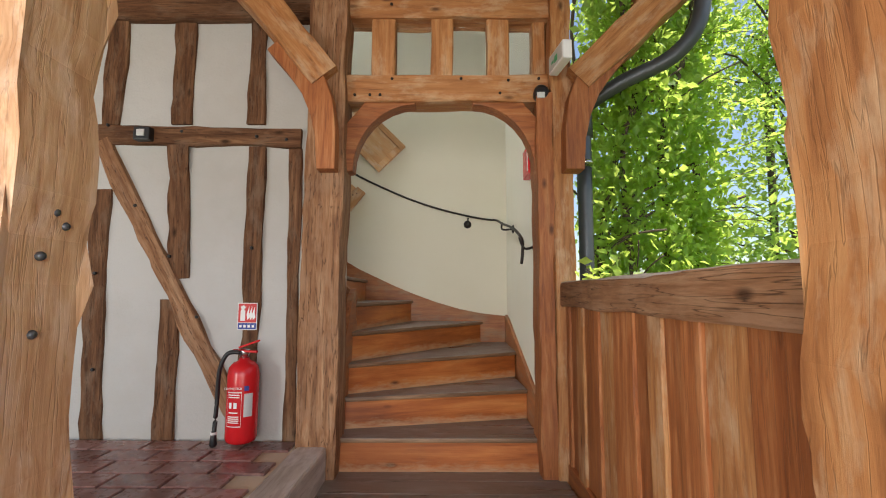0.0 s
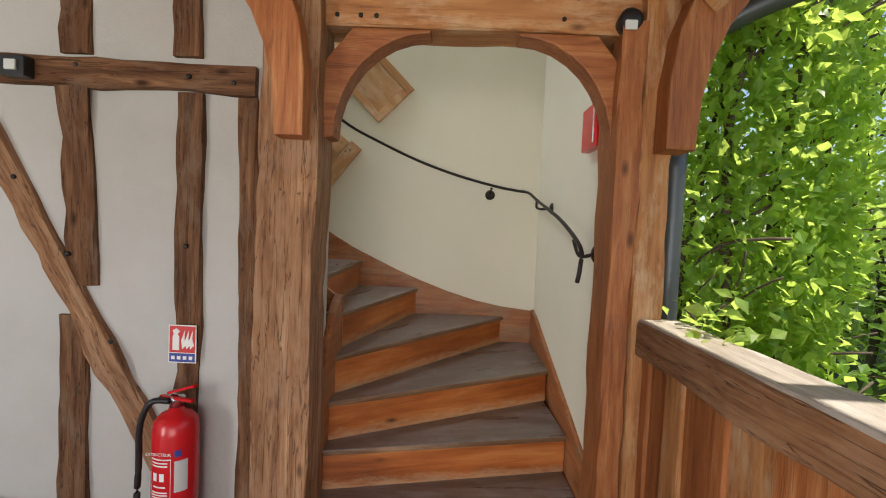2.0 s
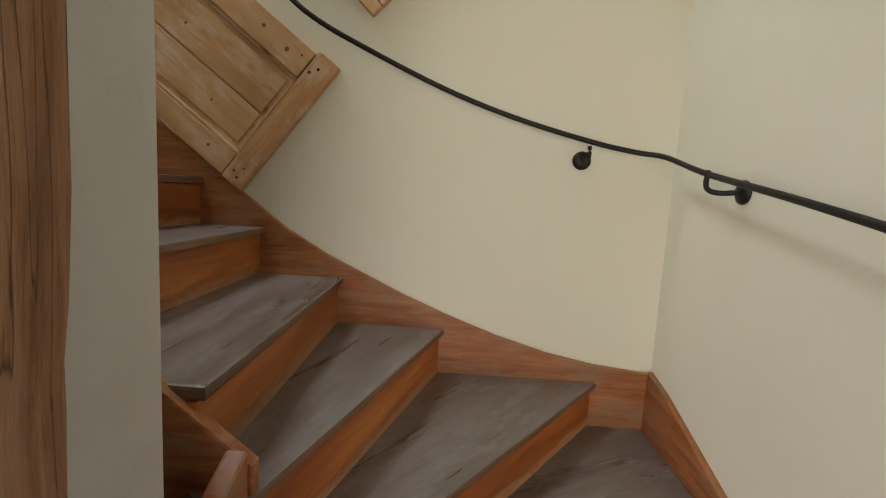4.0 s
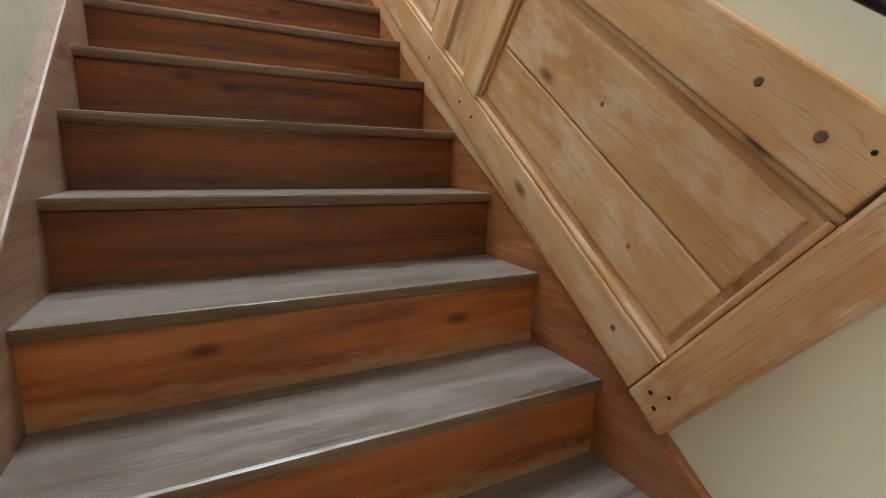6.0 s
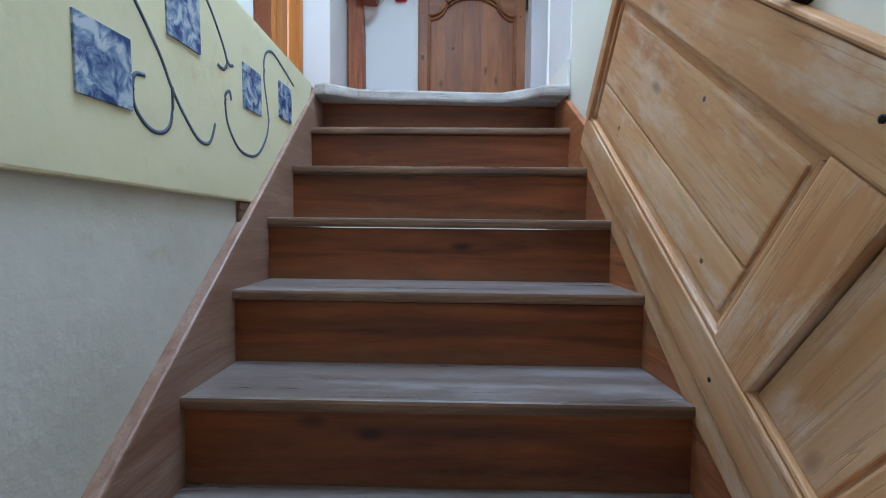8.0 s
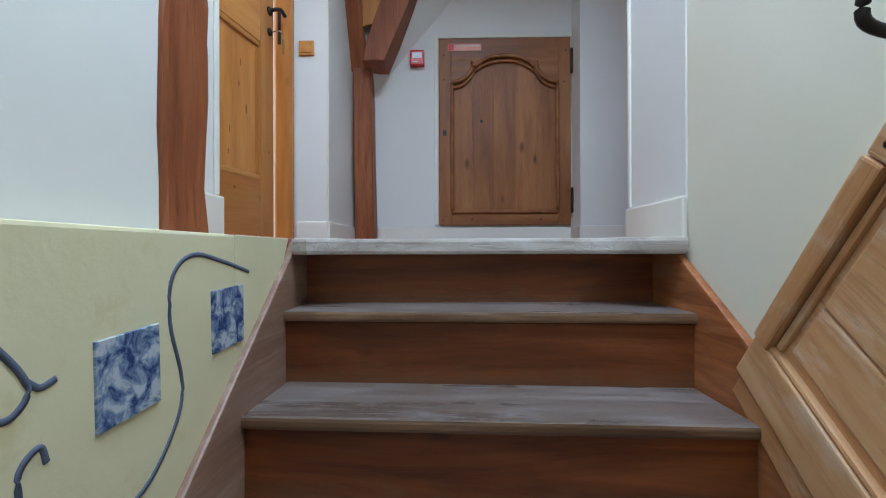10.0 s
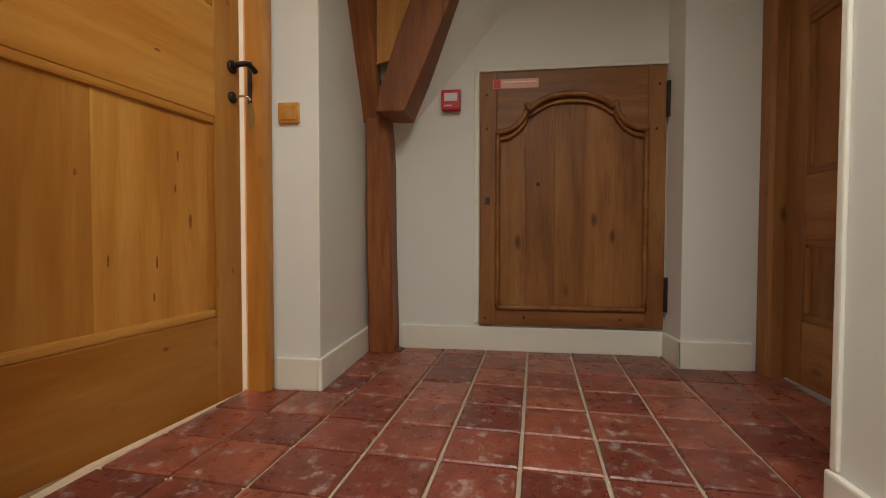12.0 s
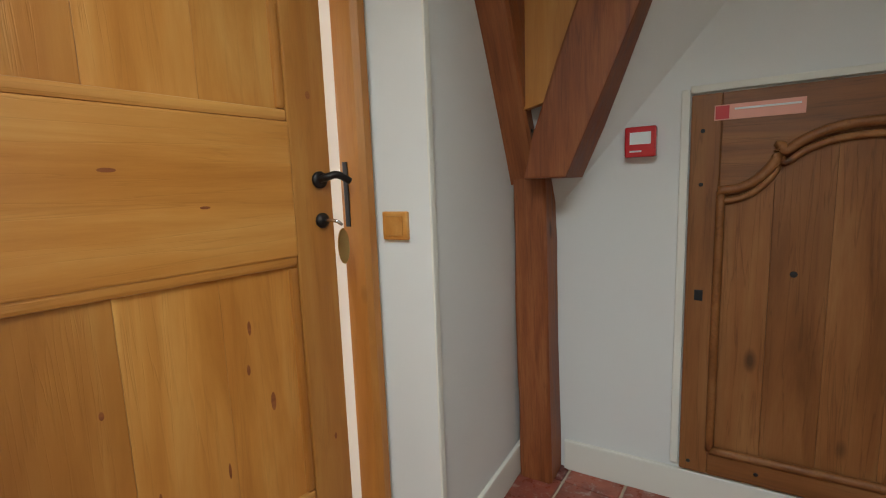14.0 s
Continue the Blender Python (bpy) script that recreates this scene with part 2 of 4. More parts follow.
def leaf_look(t, b, a=(0.03, 0.1, 0.014), c=(0.24, 0.42, 0.075)):
    v = coords(t, (1, 1, 1), False)
    t.links.new(ramp(t, noise_fac(t, v, 24, 4), (0.38, a), (0.65, c)), b.inputs["Base Color"])
    tr = t.nodes.new("ShaderNodeBsdfTranslucent")
    tr.inputs["Color"].default_value = (0.78, 0.98, 0.2, 1)
    ms = t.nodes.new("ShaderNodeMixShader")
    ms.inputs[0].default_value = 0.55
    t.links.new(b.outputs[0], ms.inputs[1])
    t.links.new(tr.outputs[0], ms.inputs[2])
    t.links.new(ms.outputs[0], t.nodes["Material Output"].inputs[0])


LEAF = material("hornbeam_leaf", leaf_look, 0.4)
BARK = plain("bark", (0.11, 0.08, 0.055), 0.9, vary=0.7, scale=18)
GRAVEL = plaster("pale_gravel", (0.42, 0.38, 0.31), (0.3, 0.27, 0.21), 0.9)
EARTH = plaster("earth_and_grass", (0.07, 0.1, 0.03), (0.09, 0.07, 0.04), 0.9)


def glass_look(t, b):
    b.inputs["Transmission Weight"].default_value = 1.0
    b.inputs["IOR"].default_value = 1.45


GLASS = material("window_glass", glass_look, 0.02)



def milk_look(t, b):
    tr = t.nodes.new("ShaderNodeBsdfTranslucent")
    tr.inputs["Color"].default_value = (0.6, 0.65, 0.7, 1)
    t.links.new(tr.outputs[0], t.nodes["Material Output"].inputs[0])


MILK = material("frosted_glass", milk_look, 0.5)

# ---- makers ----


def finish(name, bm, mat, parent=None, m=None, smooth=False):
    me = bpy.data.meshes.new(name)
    bmesh.ops.recalc_face_normals(bm, faces=bm.faces)
    bm.to_mesh(me)
    bm.free()
    me.materials.append(mat)
    if smooth:
        for p in me.polygons:
            p.use_smooth = True
    ob = new(name, me)
    if m is not None:
        ob.matrix_world = m
    if parent is not None:
        ob.parent = parent
        ob.matrix_parent_inverse = parent.matrix_world.inverted()
    return ob


def structure(ob, label, category="wall"):
    return tagged(ob, label, category, kind="structure")


def block(name, x, y, z, mat, parent=None, bevel=0.0, m=None):
    """A box between pairs of x, y and z, its edges eased by bevel."""
    bm = bmesh.new()
    bmesh.ops.create_cube(bm, size=1)
    for v in bm.verts:
        v.co = Vector((x[v.co.x > 0], y[v.co.y > 0], z[v.co.z > 0]))
    if bevel:
        bmesh.ops.bevel(bm, geom=bm.edges[:], offset=bevel, segments=2, affect="EDGES", profile=0.6)
    return finish(name, bm, mat, parent, m)


def blocks(name, boxes, mat, parent=None):
    """Boxes that butt one another, as one piece of wall."""
    bm = bmesh.new()
    for x, y, z in boxes:
        g = bmesh.ops.create_cube(bm, size=1)["verts"]
        for v in g:
            v.co = Vector((x[v.co.x > 0], y[v.co.y > 0], z[v.co.z > 0]))
    return finish(name, bm, mat, parent)


def beam(name, a, b, w, h, mat, parent=None, wobble=0.006, up=(0, 0, 1), bevel=0.008, bow=0.0, taper=1.0):
    """A sawn or hewn timber from a to b, w wide and h high, its local x along it."""
    a, b = Vector(a), Vector(b)
    along = (b - a).normalized()
    side = Vector(up).cross(along)
    if side.length < 0.01:
        side = Vector((0, 1, 0)).cross(along)
    side.normalize()
    m = Matrix((along, side, along.cross(side))).transposed().to_4x4()
    m.translation = a
    length = (b - a).length
    n = max(2, int(length / 0.09)) if wobble > 0.002 else 2
    e = min(bevel, w / 4, h / 4)
    ring = [(-w / 2 + e, -h / 2), (w / 2 - e, -h / 2), (w / 2, -h / 2 + e), (w / 2, h / 2 - e), (w / 2 - e, h / 2), (-w / 2 + e, h / 2), (-w / 2, h / 2 - e), (-w / 2, -h / 2 + e)]
    seed = random.random() * 50
    bm = bmesh.new()
    rows = []
    for i in range(n + 1):
        u = i / n
        f = 1 + (taper - 1) * u
        row = []
        for j, (p, q) in enumerate(ring):
            k = j // 2
            d1 = noise.noise((u * length * 3.1 + seed, k * 7.3, 0)) * wobble
            d2 = noise.noise((u * length * 9 + seed, k * 7.3, 5)) * wobble * 0.5
            s = (d1 + d2)
            row.append(bm.verts.new((u * length, p * f + s * (1 if p > 0 else -1) + bow * math.sin(u * math.pi), q * f + s * (1 if q > 0 else -1))))
        rows.append(row)
    for r0, r1 in zip(rows, rows[1:]):
        for j in range(8):
            bm.faces.new((r0[j], r0[(j + 1) % 8], r1[(j + 1) % 8], r1[j]))
    bm.faces.new(rows[0])
    bm.faces.new(rows[-1][::-1])
    return finish(name, bm, mat, parent, m)


def plate(name, pts, thick, mat, m, parent=None, bevel=0.004, grain_up=False):
    """A flat shape of that thickness: pts in its own x and y, thickness up its own z. grain_up: the grain runs along its own y."""
    if grain_up:
        pts = [(y, -x) for x, y in pts]
        m = m @ Matrix(((0, -1, 0, 0), (1, 0, 0, 0), (0, 0, 1, 0), (0, 0, 0, 1)))
    bm = bmesh.new()
    f = bm.faces.new([bm.verts.new((x, y, 0)) for x, y in pts])
    g = bmesh.ops.extrude_face_region(bm, geom=[f])["geom"]
    bmesh.ops.translate(bm, verts=[v for v in g if isinstance(v, bmesh.types.BMVert)], vec=(0, 0, thick))
    if bevel:
        flat = [e for e in bm.edges if abs(e.verts[0].co.z - e.verts[1].co.z) < 1e-6]
        bmesh.ops.bevel(bm, geom=flat, offset=bevel, segments=2, affect="EDGES", profile=0.6)
    return finish(name, bm, mat, parent, m)


def upright(x=0.0, y=0.0, z=0.0, facing="-y"):
    """A pose whose own x and y lie in a wall: own y goes up, own z comes out of the wall."""
    cols = {"-y": ((1, 0, 0), (0, 0, 1), (0, -1, 0)), "+y": ((-1, 0, 0), (0, 0, 1), (0, 1, 0)), "+x": ((0, 1, 0), (0, 0, 1), (1, 0, 0)), "-x": ((0, -1, 0), (0, 0, 1), (-1, 0, 0))}[facing]
    m = Matrix(cols).transposed().to_4x4()
    m.translation = (x, y, z)
    return m


def tube(name, pts, r, mat, parent=None, smooth=True, n=8, flat=1.0, closed_steps=5):
    """A rod along a smooth line through pts."""
    P = [Vector(p) for p in pts]
    line = []
    for i in range(len(P) - 1):
        p0, p1, p2, p3 = P[max(i - 1, 0)], P[i], P[i + 1], P[min(i + 2, len(P) - 1)]
        for s in range(closed_steps):
            u = s / closed_steps
            line.append(0.5 * (2 * p1 + (p2 - p0) * u + (2 * p0 - 5 * p1 + 4 * p2 - p3) * u * u + (3 * p1 - p0 - 3 * p2 + p3) * u ** 3))
    line.append(P[-1])
    bm = bmesh.new()
    rows = []
    for i, p in enumerate(line):
        d = (line[min(i + 1, len(line) - 1)] - line[max(i - 1, 0)]).normalized()
        s = d.cross(Vector((0, 0, 1)))
        s = (s if s.length > 0.05 else d.cross(Vector((0, 1, 0)))).normalized()
        t = d.cross(s)
        rows.append([bm.verts.new(p + (s * math.cos(a) * flat + t * math.sin(a)) * r) for a in (2 * math.pi * k / n for k in range(n))])
    for r0, r1 in zip(rows, rows[1:]):
        for j in range(n):
            bm.faces.new((r0[j], r0[(j + 1) % n], r1[(j + 1) % n], r1[j]))
    bm.faces.new(rows[0])
    bm.faces.new(rows[-1][::-1])
    return finish(name, bm, mat, parent, smooth=smooth)


def turned(name, profile, mat, m, parent=None, n=24):
    """A body of revolution about its own z from (radius, height) pairs."""
    bm = bmesh.new()
    rows = [[bm.verts.new((r * math.cos(2 * math.pi * k / n), r * math.sin(2 * math.pi * k / n), z)) for k in range(n)] for r, z in profile]
    for r0, r1 in zip(rows, rows[1:]):
        for j in range(n):
            bm.faces.new((r0[j], r0[(j + 1) % n], r1[(j + 1) % n], r1[j]))
    bm.faces.new(rows[0][::-1])
    bm.faces.new(rows[-1])
    return finish(name, bm, mat, parent, m, smooth=True)


def thing(name, at, label, category, group=""):
    return tagged(at_empty(name, at), label, category, group)


def at_empty(name, at):
    e = new(name)
    e.empty_display_size = 0.1
    e.matrix_world = Matrix.Translation(at)
    return e


STEP = 0.185
TOP = 17 * STEP

# ---- structure: gallery ----
structure(block("ground", (-60, 60), (-60, 60), (-0.9, -0.35), EARTH), "earth and grass round the house", "ground")
floor_base = structure(block("floor_gallery", (-0.16, 1.45), (-2.6, 2.56), (-0.3, -0.03), STRING), "worn wooden floor boards of the gallery", "floor")
for i in range(14):
    beam("floor_board", (-0.1, 2.49 - i * 0.16, -0.016), (1.28, 2.49 - i * 0.16, -0.016), 0.156, 0.03, TREAD, floor_base, 0.001, bevel=0.003)
tile_floor = structure(block("floor_tiled", (-3.5, -0.18), (-2.6, 2.54), (-0.3, 0.155), GROUT), "raised floor of brown terracotta pavers", "floor")
sill = beam("floor_sill", (-0.1, -2.5, 0.07), (-0.085, 2.44, 0.07), 0.16, 0.2, GREY_BOARD, None, 0.006)
structure(sill, "weathered oak sill along the raised tiled floor", "sill")

wall_timber = structure(blocks("wall_timber", [((-3.5, -0.17), (2.545, 2.75), (0.0, 3.1))], LIME), "white lime plaster wall between old oak timbers")
studs = [("stud", (-1.385, 0.16), (-1.43, 1.6), 0.12), ("stud", (-0.965, 0.16), (-0.97, 0.95), 0.12), ("stud", (-0.93, 1.07), (-0.97, 1.87), 0.115),
         ("stud", (-0.505, 0.17), (-0.495, 1.86), 0.1), ("stud", (-0.245, 0.16), (-0.27, 1.85), 0.07),
         ("stud", (-1.4, 2.0), (-1.385, 2.67), 0.125), ("stud", (-0.97, 2.0), (-0.975, 2.66), 0.125), ("stud", (-0.515, 2.0), (-0.52, 2.65), 0.1),
         ("stud", (-1.66, 0.16), (-1.7, 1.86), 0.19), ("stud", (-1.85, 2.0), (-1.87, 2.67), 0.16), ("stud", (-2.4, 0.16), (-2.4, 2.67), 0.14)]
for nm, (x0, z0), (x1, z1), w in studs:
    beam(nm, (x0, 2.56, z0), (x1, 2.56, z1), 0.065, w, OAK_OLD, wall_timber, 0.018, up=(1, 0, 0))
beam("rail", (-3.4, 2.555, 1.965), (-0.235, 2.555, 1.915), 0.08, 0.115, OAK_OLD, wall_timber, 0.014)
beam("brace", (-1.44, 2.553, 1.9), (-0.49, 2.553, 0.17), 0.08, 0.105, OAK_WEATHERED, wall_timber, 0.02, up=(1, 0, 0))
beam("top_plate", (-3.4, 2.55, 2.75), (-0.1, 2.55, 2.73), 0.12, 0.17, OAK_OLD, wall_timber, 0.01)

wall_left = structure(block("wall_gallery_west", (-3.65, -3.5), (1.2, 2.75), (-0.3, 3.1), LIME), "plain plaster wall closing the gallery")
# Unseen pale ground, added to reflect sun into the gallery.
structure(block("pavement", (-9, 1.45), (-14, -2.6), (-0.4, -0.28), GRAVEL), "unseen pale gravel yard added to bounce sun into the gallery", "yard")
ceil_g = structure(blocks("ceiling_gallery", [((-3.5, 1.95), (-2.75, 2.6), (3.0, 3.1)), ((-3.5, 1.4), (-1.2, -1.05), (2.86, 3.0)), ((-3.5, 1.4), (0.6, 0.75), (2.86, 3.0))], OAK_RED), "boarded ceiling of the gallery under the eaves", "ceiling")

# ---- oak frame at the foot of the stairs ----
oak = thing("timber_frame", (0.55, 2.5, 0), "new and old oak post frame round the foot of the stairs", "timber frame")
beam("post", (-0.065, 2.5, 0.0), (-0.06, 2.5, 3.0), 0.2, 0.215, OAK_WEATHERED, oak, 0.014, up=(1, 0, 0))
beam("post", (1.2, 2.53, -0.02), (1.2, 2.53, 2.15), 0.2, 0.09, OAK_RED, oak, 0.016, up=(1, 0, 0))
beam("post", (1.3, 2.52, -0.02), (1.3, 2.52, 3.0), 0.2, 0.115, OAK, oak, 0.012, up=(1, 0, 0))
beam("lintel", (0.0, 2.56, 2.205), (1.27, 2.56, 2.205), 0.17, 0.165, OAK, oak, 0.008)
beam("upper_rail", (0.0, 2.57, 2.735), (1.27, 2.57, 2.735), 0.17, 0.16, OAK, oak, 0.008)
for x, w in ((0.25, 0.145), (0.605, 0.135), (0.945, 0.135)):
    beam("short_stud", (x, 2.565, 2.28), (x, 2.565, 2.665), 0.11, w, OAK, oak, 0.006, up=(1, 0, 0))
beam("short_stud", (1.2, 2.6, 2.28), (1.2, 2.6, 2.665), 0.11, 0.08, OAK, oak, 0.006, up=(1, 0, 0))
blocks("infill", [((0.04, 1.25), (2.5, 2.7), (2.81, 3.1))], LIME, oak)


def arch(side):
    """A curved brace under the lintel, foot on the post."""
    pts = []
    for i in range(9):
        a = radians(90 * i / 8)
        pts.append((0.03 + 0.42 * (1 - math.cos(a)) - 0.02, 1.69 + 0.40 * math.sin(a)))
    inner = [(0.085 + 0.36 * (1 - math.cos(radians(90 * i / 8))), 1.69 + 0.402 * math.sin(radians(90 * i / 8))) for i in range(9)]
    shape = [(0.02, 1.69), (0.02, 1.96), (0.15, 2.118), (0.45, 2.118)] + [(x, min(z + 0.012, 2.112)) for x, z in inner[::-1]]
    if side > 0:
        shape = [(1.235 - x, z) for x, z in shape][::-1]
    plate("arch_brace", shape, 0.11, OAK_RED, upright(0, 2.59, 0), oak, 0.008)


arch(-1)
arch(1)


def knee(side, x0):
    """A knee that rises up the post and turns out to the eaves."""
    low = [(0.04, 1.67), (-0.062, 1.67), (-0.075, 1.85), (-0.105, 1.98), (-0.155, 2.1), (-0.24, 2.22), (-0.36, 2.36), (-0.25, 2.46), (-0.13, 2.34), (-0.04, 2.22), (0.015, 2.08), (0.04, 1.9)]
    shape = [(x0 + side * x, z) for x, z in low]
    plate("knee", shape if side > 0 else shape[::-1], 0.12, OAK_RED, upright(0, 2.44, 0), oak, 0.008, True)


knee(1, -0.02)
knee(-1, 1.33)
beam("strut", (-0.06, 2.39, 2.21), (-0.56, 2.31, 2.8), 0.15, 0.17, OAK, oak, 0.012)
beam("strut", (1.38, 2.39, 2.19), (1.98, 2.31, 2.76), 0.15, 0.17, OAK, oak, 0.012)
beam("eaves_plate", (1.93, -2.6, 2.85), (1.93, 2.75, 2.85), 0.14, 0.16, OAK_RED, oak, 0.01)
for i in range(6):
    beam("rafter", (0.9, 2.2 - i * 0.8, 3.0), (2.2, 2.2 - i * 0.8, 2.78), 0.09, 0.11, OAK_RED, oak, 0.006)
for i, (x, w) in enumerate(((0.1, 0.14), (0.43, 0.22), (0.775, 0.2), (1.09, 0.16))):
    pane = block("pane", (x - w / 2, x + w / 2), (2.6, 2.606), (2.28, 2.66), GLASS, oak)
    pane.visible_shadow = False
for x, z in ((0.09, 2.16), (0.18, 2.16), (0.24, 2.16), (0.31, 2.26), (0.72, 2.26), (1.0, 2.25), (0.95, 2.17), (0.3, 2.73), (1.18, 2.26)):
    turned("peg", [(0.009, 0), (0.009, 0.006), (0.006, 0.008)], IRON, upright(x, 2.476, z), oak, 8)

near_post = beam("gallery_post", (-0.26, 0.78, 0.1), (-0.24, 0.8, 3.0), 0.2, 0.22, OAK_PALE, None, 0.03, up=(1, 0, 0))
tagged(near_post, "knotty pale oak post standing on the floor sill", "post")
near_post2 = beam("gallery_post", (1.33, 0.53, -0.03), (1.29, 0.53, 3.0), 0.22, 0.22, OAK, None, 0.025, up=(1, 0, 0))
tagged(near_post2, "reddish oiled oak post at the end of the parapet", "post")

for y, z in ((0.794, 1.15), (0.82, 1.125), (0.77, 1.06), (0.765, 0.91)):
    turned("bolt", [(0.009, 0), (0.009, 0.028), (0.006, 0.032)], ZINC, upright(-0.175, y, z, "+x"), near_post, 8)
for x, z in ((-0.5, 1.92), (-0.32, 1.9), (-0.95, 1.95), (-1.4, 1.99), (-0.98, 1.2), (-1.41, 1.1), (-1.38, 0.55), (-0.5, 1.25), (-0.8, 0.85), (-1.2, 1.5)):
    turned("peg", [(0.01, 0), (0.01, 0.012), (0.007, 0.015)], BLACK, upright(x, 2.521, z), wall_timber, 8)

# ---- parapet ----
parapet = thing("parapet", (1.3, 1.5, 0), "boarded oak parapet with a heavy top rail", "parapet")
beam("top_rail", (1.345, 2.5, 0.985), (1.345, 0.62, 0.985), 0.165, 0.125, OAK_WEATHERED, parapet, 0.01)
# Thin pale strip on the rail: sun glare put into its colour.
beam("rail_cap", (1.347, 2.44, 1.05), (1.347, 0.64, 1.05), 0.15, 0.012, GREY_BOARD, parapet, 0.004, bevel=0.004)
edges = [2.44, 2.361, 2.24, 2.123, 1.99, 1.897, 1.727, 1.531, 1.42, 1.316, 1.2, 1.096, 0.916, 0.705, 0.62]
for i, (a, b) in enumerate(zip(edges, edges[1:])):
    y = (a + b) / 2
    beam("board", (1.31 + 0.014 * (i % 2), y, -0.03), (1.31 + 0.014 * (i % 2), y, 0.93), abs(a - b) + (0.02 if i % 2 else -0.004), 0.03, (OAK_RED, OAK)[i % 3 == 2], parapet, 0.003, up=(1, 0, 0), bevel=0.004)
beam("bottom_rail", (1.34, 2.5, 0.04), (1.34, 0.62, 0.04), 0.1, 0.1, OAK_RED, parapet, 0.005)
parapet2 = beam("parapet_rail", (1.345, 0.42, 0.985), (1.345, -2.6, 0.985), 0.165, 0.125, OAK_WEATHERED, None, 0.01)
tagged(parapet2, "weathered oak rail on the open side", "rail")
structure(block("wall_parapet", (1.3, 1.38), (-2.6, 0.42), (-0.3, 0.92), OAK_RED), "boarded wall under the gallery rail")

# ---- structure: stairwell ----
structure(block("wall_stair_east", (1.19, 1.34), (2.635, 4.05), (-0.3, 5.6), CREAM), "smooth cream plaster wall beside the stairs")
structure(block("wall_stair_north", (-2.93, 1.34), (4.05, 4.2), (-0.3, 5.6), CREAM), "smooth cream plaster wall behind the stairs")
structure(blocks("wall_stair_south", [((-2.3, -0.17), (2.78, 2.975), (0.0, 2.63)), ((-0.17, -0.0), (2.61, 2.78), (0, 5.6)), ((0.0, 1.34), (2.62, 2.78), (3.1, 5.6))], GREY), "rough old grey plaster wall beside the steps")
structure(blocks("wall_landing_south", [((-2.505, -0.0), (2.62, 2.84), (TOP, 5.6)), ((-2.137, -0.0), (2.84, 2.94), (TOP, 5.6)), ((-3.5, -2.505), (2.40, 2.66), (5.18, 5.6)), ((-4.3, -3.525), (2.45, 2.84), (TOP - 0.3, 5.6))], WHITE), "white painted wall with a door opening")
structure(block("wall_landing_reveal", (-3.54, -3.52), (2.685, 2.838), (TOP, 5.6), WHITE), "white painted reveal beside the door")
structure(blocks("wall_landing_west", [((-4.3, -4.145), (2.84, 4.16), (TOP - 0.3, 5.6)), ((-4.3, -3.96), (4.16, 4.48), (TOP - 0.3, 5.6)), ((-4.3, -2.9), (4.48, 4.65), (5.2, 5.6)), ((-4.3, -3.9), (4.48, 4.65), (TOP - 0.3, 5.2))], WHITE), "white painted wall at the end of the landing")
structure(blocks("wall_landing_north", [((-2.93, -2.78), (4.21, 4.65), (TOP - 0.3, 5.6)), ((-2.93, -2.57), (4.045, 4.05), (TOP, 5.6))], WHITE), "white painted wall beside the top step")
structure(blocks("ceiling_landing", [((-4.3, -2.3), (2.3, 4.65), (5.4, 5.6)), ((-1.3, 1.34), (2.6, 4.2), (5.4, 5.6)), ((-2.3, -1.3), (2.6, 3.1), (5.4, 5.6)), ((-2.3, -1.3), (3.9, 4.2), (5.4, 5.6))], WHITE), "white ceiling with a roof window", "ceiling")
structure(blocks("room_beyond", [((-4.3, -2.2), (0.5, 0.6), (TOP, 3.75)), ((-4.3, -2.2), (0.5, 0.6), (5.0, 5.6)), ((-4.3, -4.2), (0.6, 2.45), (TOP, 5.6)), ((-2.3, -2.2), (0.6, 2.62), (TOP, 5.6)), ((-4.3, -2.2), (0.5, 2.45), (5.5, 5.6)), ((-4.3, -2.2), (0.5, 2.45), (TOP - 0.3, TOP))], WHITE), "white room behind the half open door")
bm = bmesh.new()
foot = [bm.verts.new(p) for p in ((-4.146, 2.842, 3.94), (-4.146, 3.62, 4.875), (-3.96, 3.62, 5.25), (-3.96, 2.842, 4.32))]
head = [bm.verts.new((v.co.x, v.co.y, 5.395)) for v in foot]
bm.faces.new(foot)
bm.faces.new(head[::-1])
for i in range(4):
    bm.faces.new((foot[i], foot[(i + 1) % 4], head[(i + 1) % 4], head[i]))
blocks_slope = finish("ceiling_slope", bm, WHITE)
structure(blocks_slope, "sloping white plaster under the roof", "ceiling")

# Added out of view to keep roof window light off the end wall.
structure(block("wall_landing_header", (-2.75, -2.55), (2.84, 4.045), (5.1, 5.4), WHITE), "unseen added wall that shades the landing's end from the roof window")
# Unseen pane, added so that no direct sun patch reaches the landing.
roof_pane = structure(block("window_roof", (-2.35, -1.25), (3.05, 3.95), (5.6, 5.62), MILK), "unseen frosted pane added over the roof window to diffuse the sun", "window")

# floor of the landing
landing_floor = structure(blocks("floor_landing", [((-4.15, -2.79), (2.5, 4.6), (TOP - 0.25, TOP - 0.012)), ((-2.79, -0.1), (2.6, 2.96), (TOP - 0.25, TOP - 0.012))], GROUT), "landing floor of red terracotta tiles", "floor")
# Dark block put in for the shaded gap under the floor edge.
block("joist_end", (-2.05, -1.92), (2.976, 2.987), (2.53, 2.63), OAK_OLD, landing_floor, 0.004)
edge = structure(block("wall_floor_edge", (-2.3, -0.05), (2.955, 2.99), (2.63, TOP + 0.002), YELLOW, bevel=0.006), "yellow limewashed edge of the upper floor with blue scrolls")
plate("edge_end", [(-2.3, 2.63), (-2.3, TOP + 0.002), (-2.6, TOP + 0.002)], 0.035, YELLOW, upright(0, 2.99, 0) @ Matrix.Translation((0, 0, 0)), edge, 0.002)

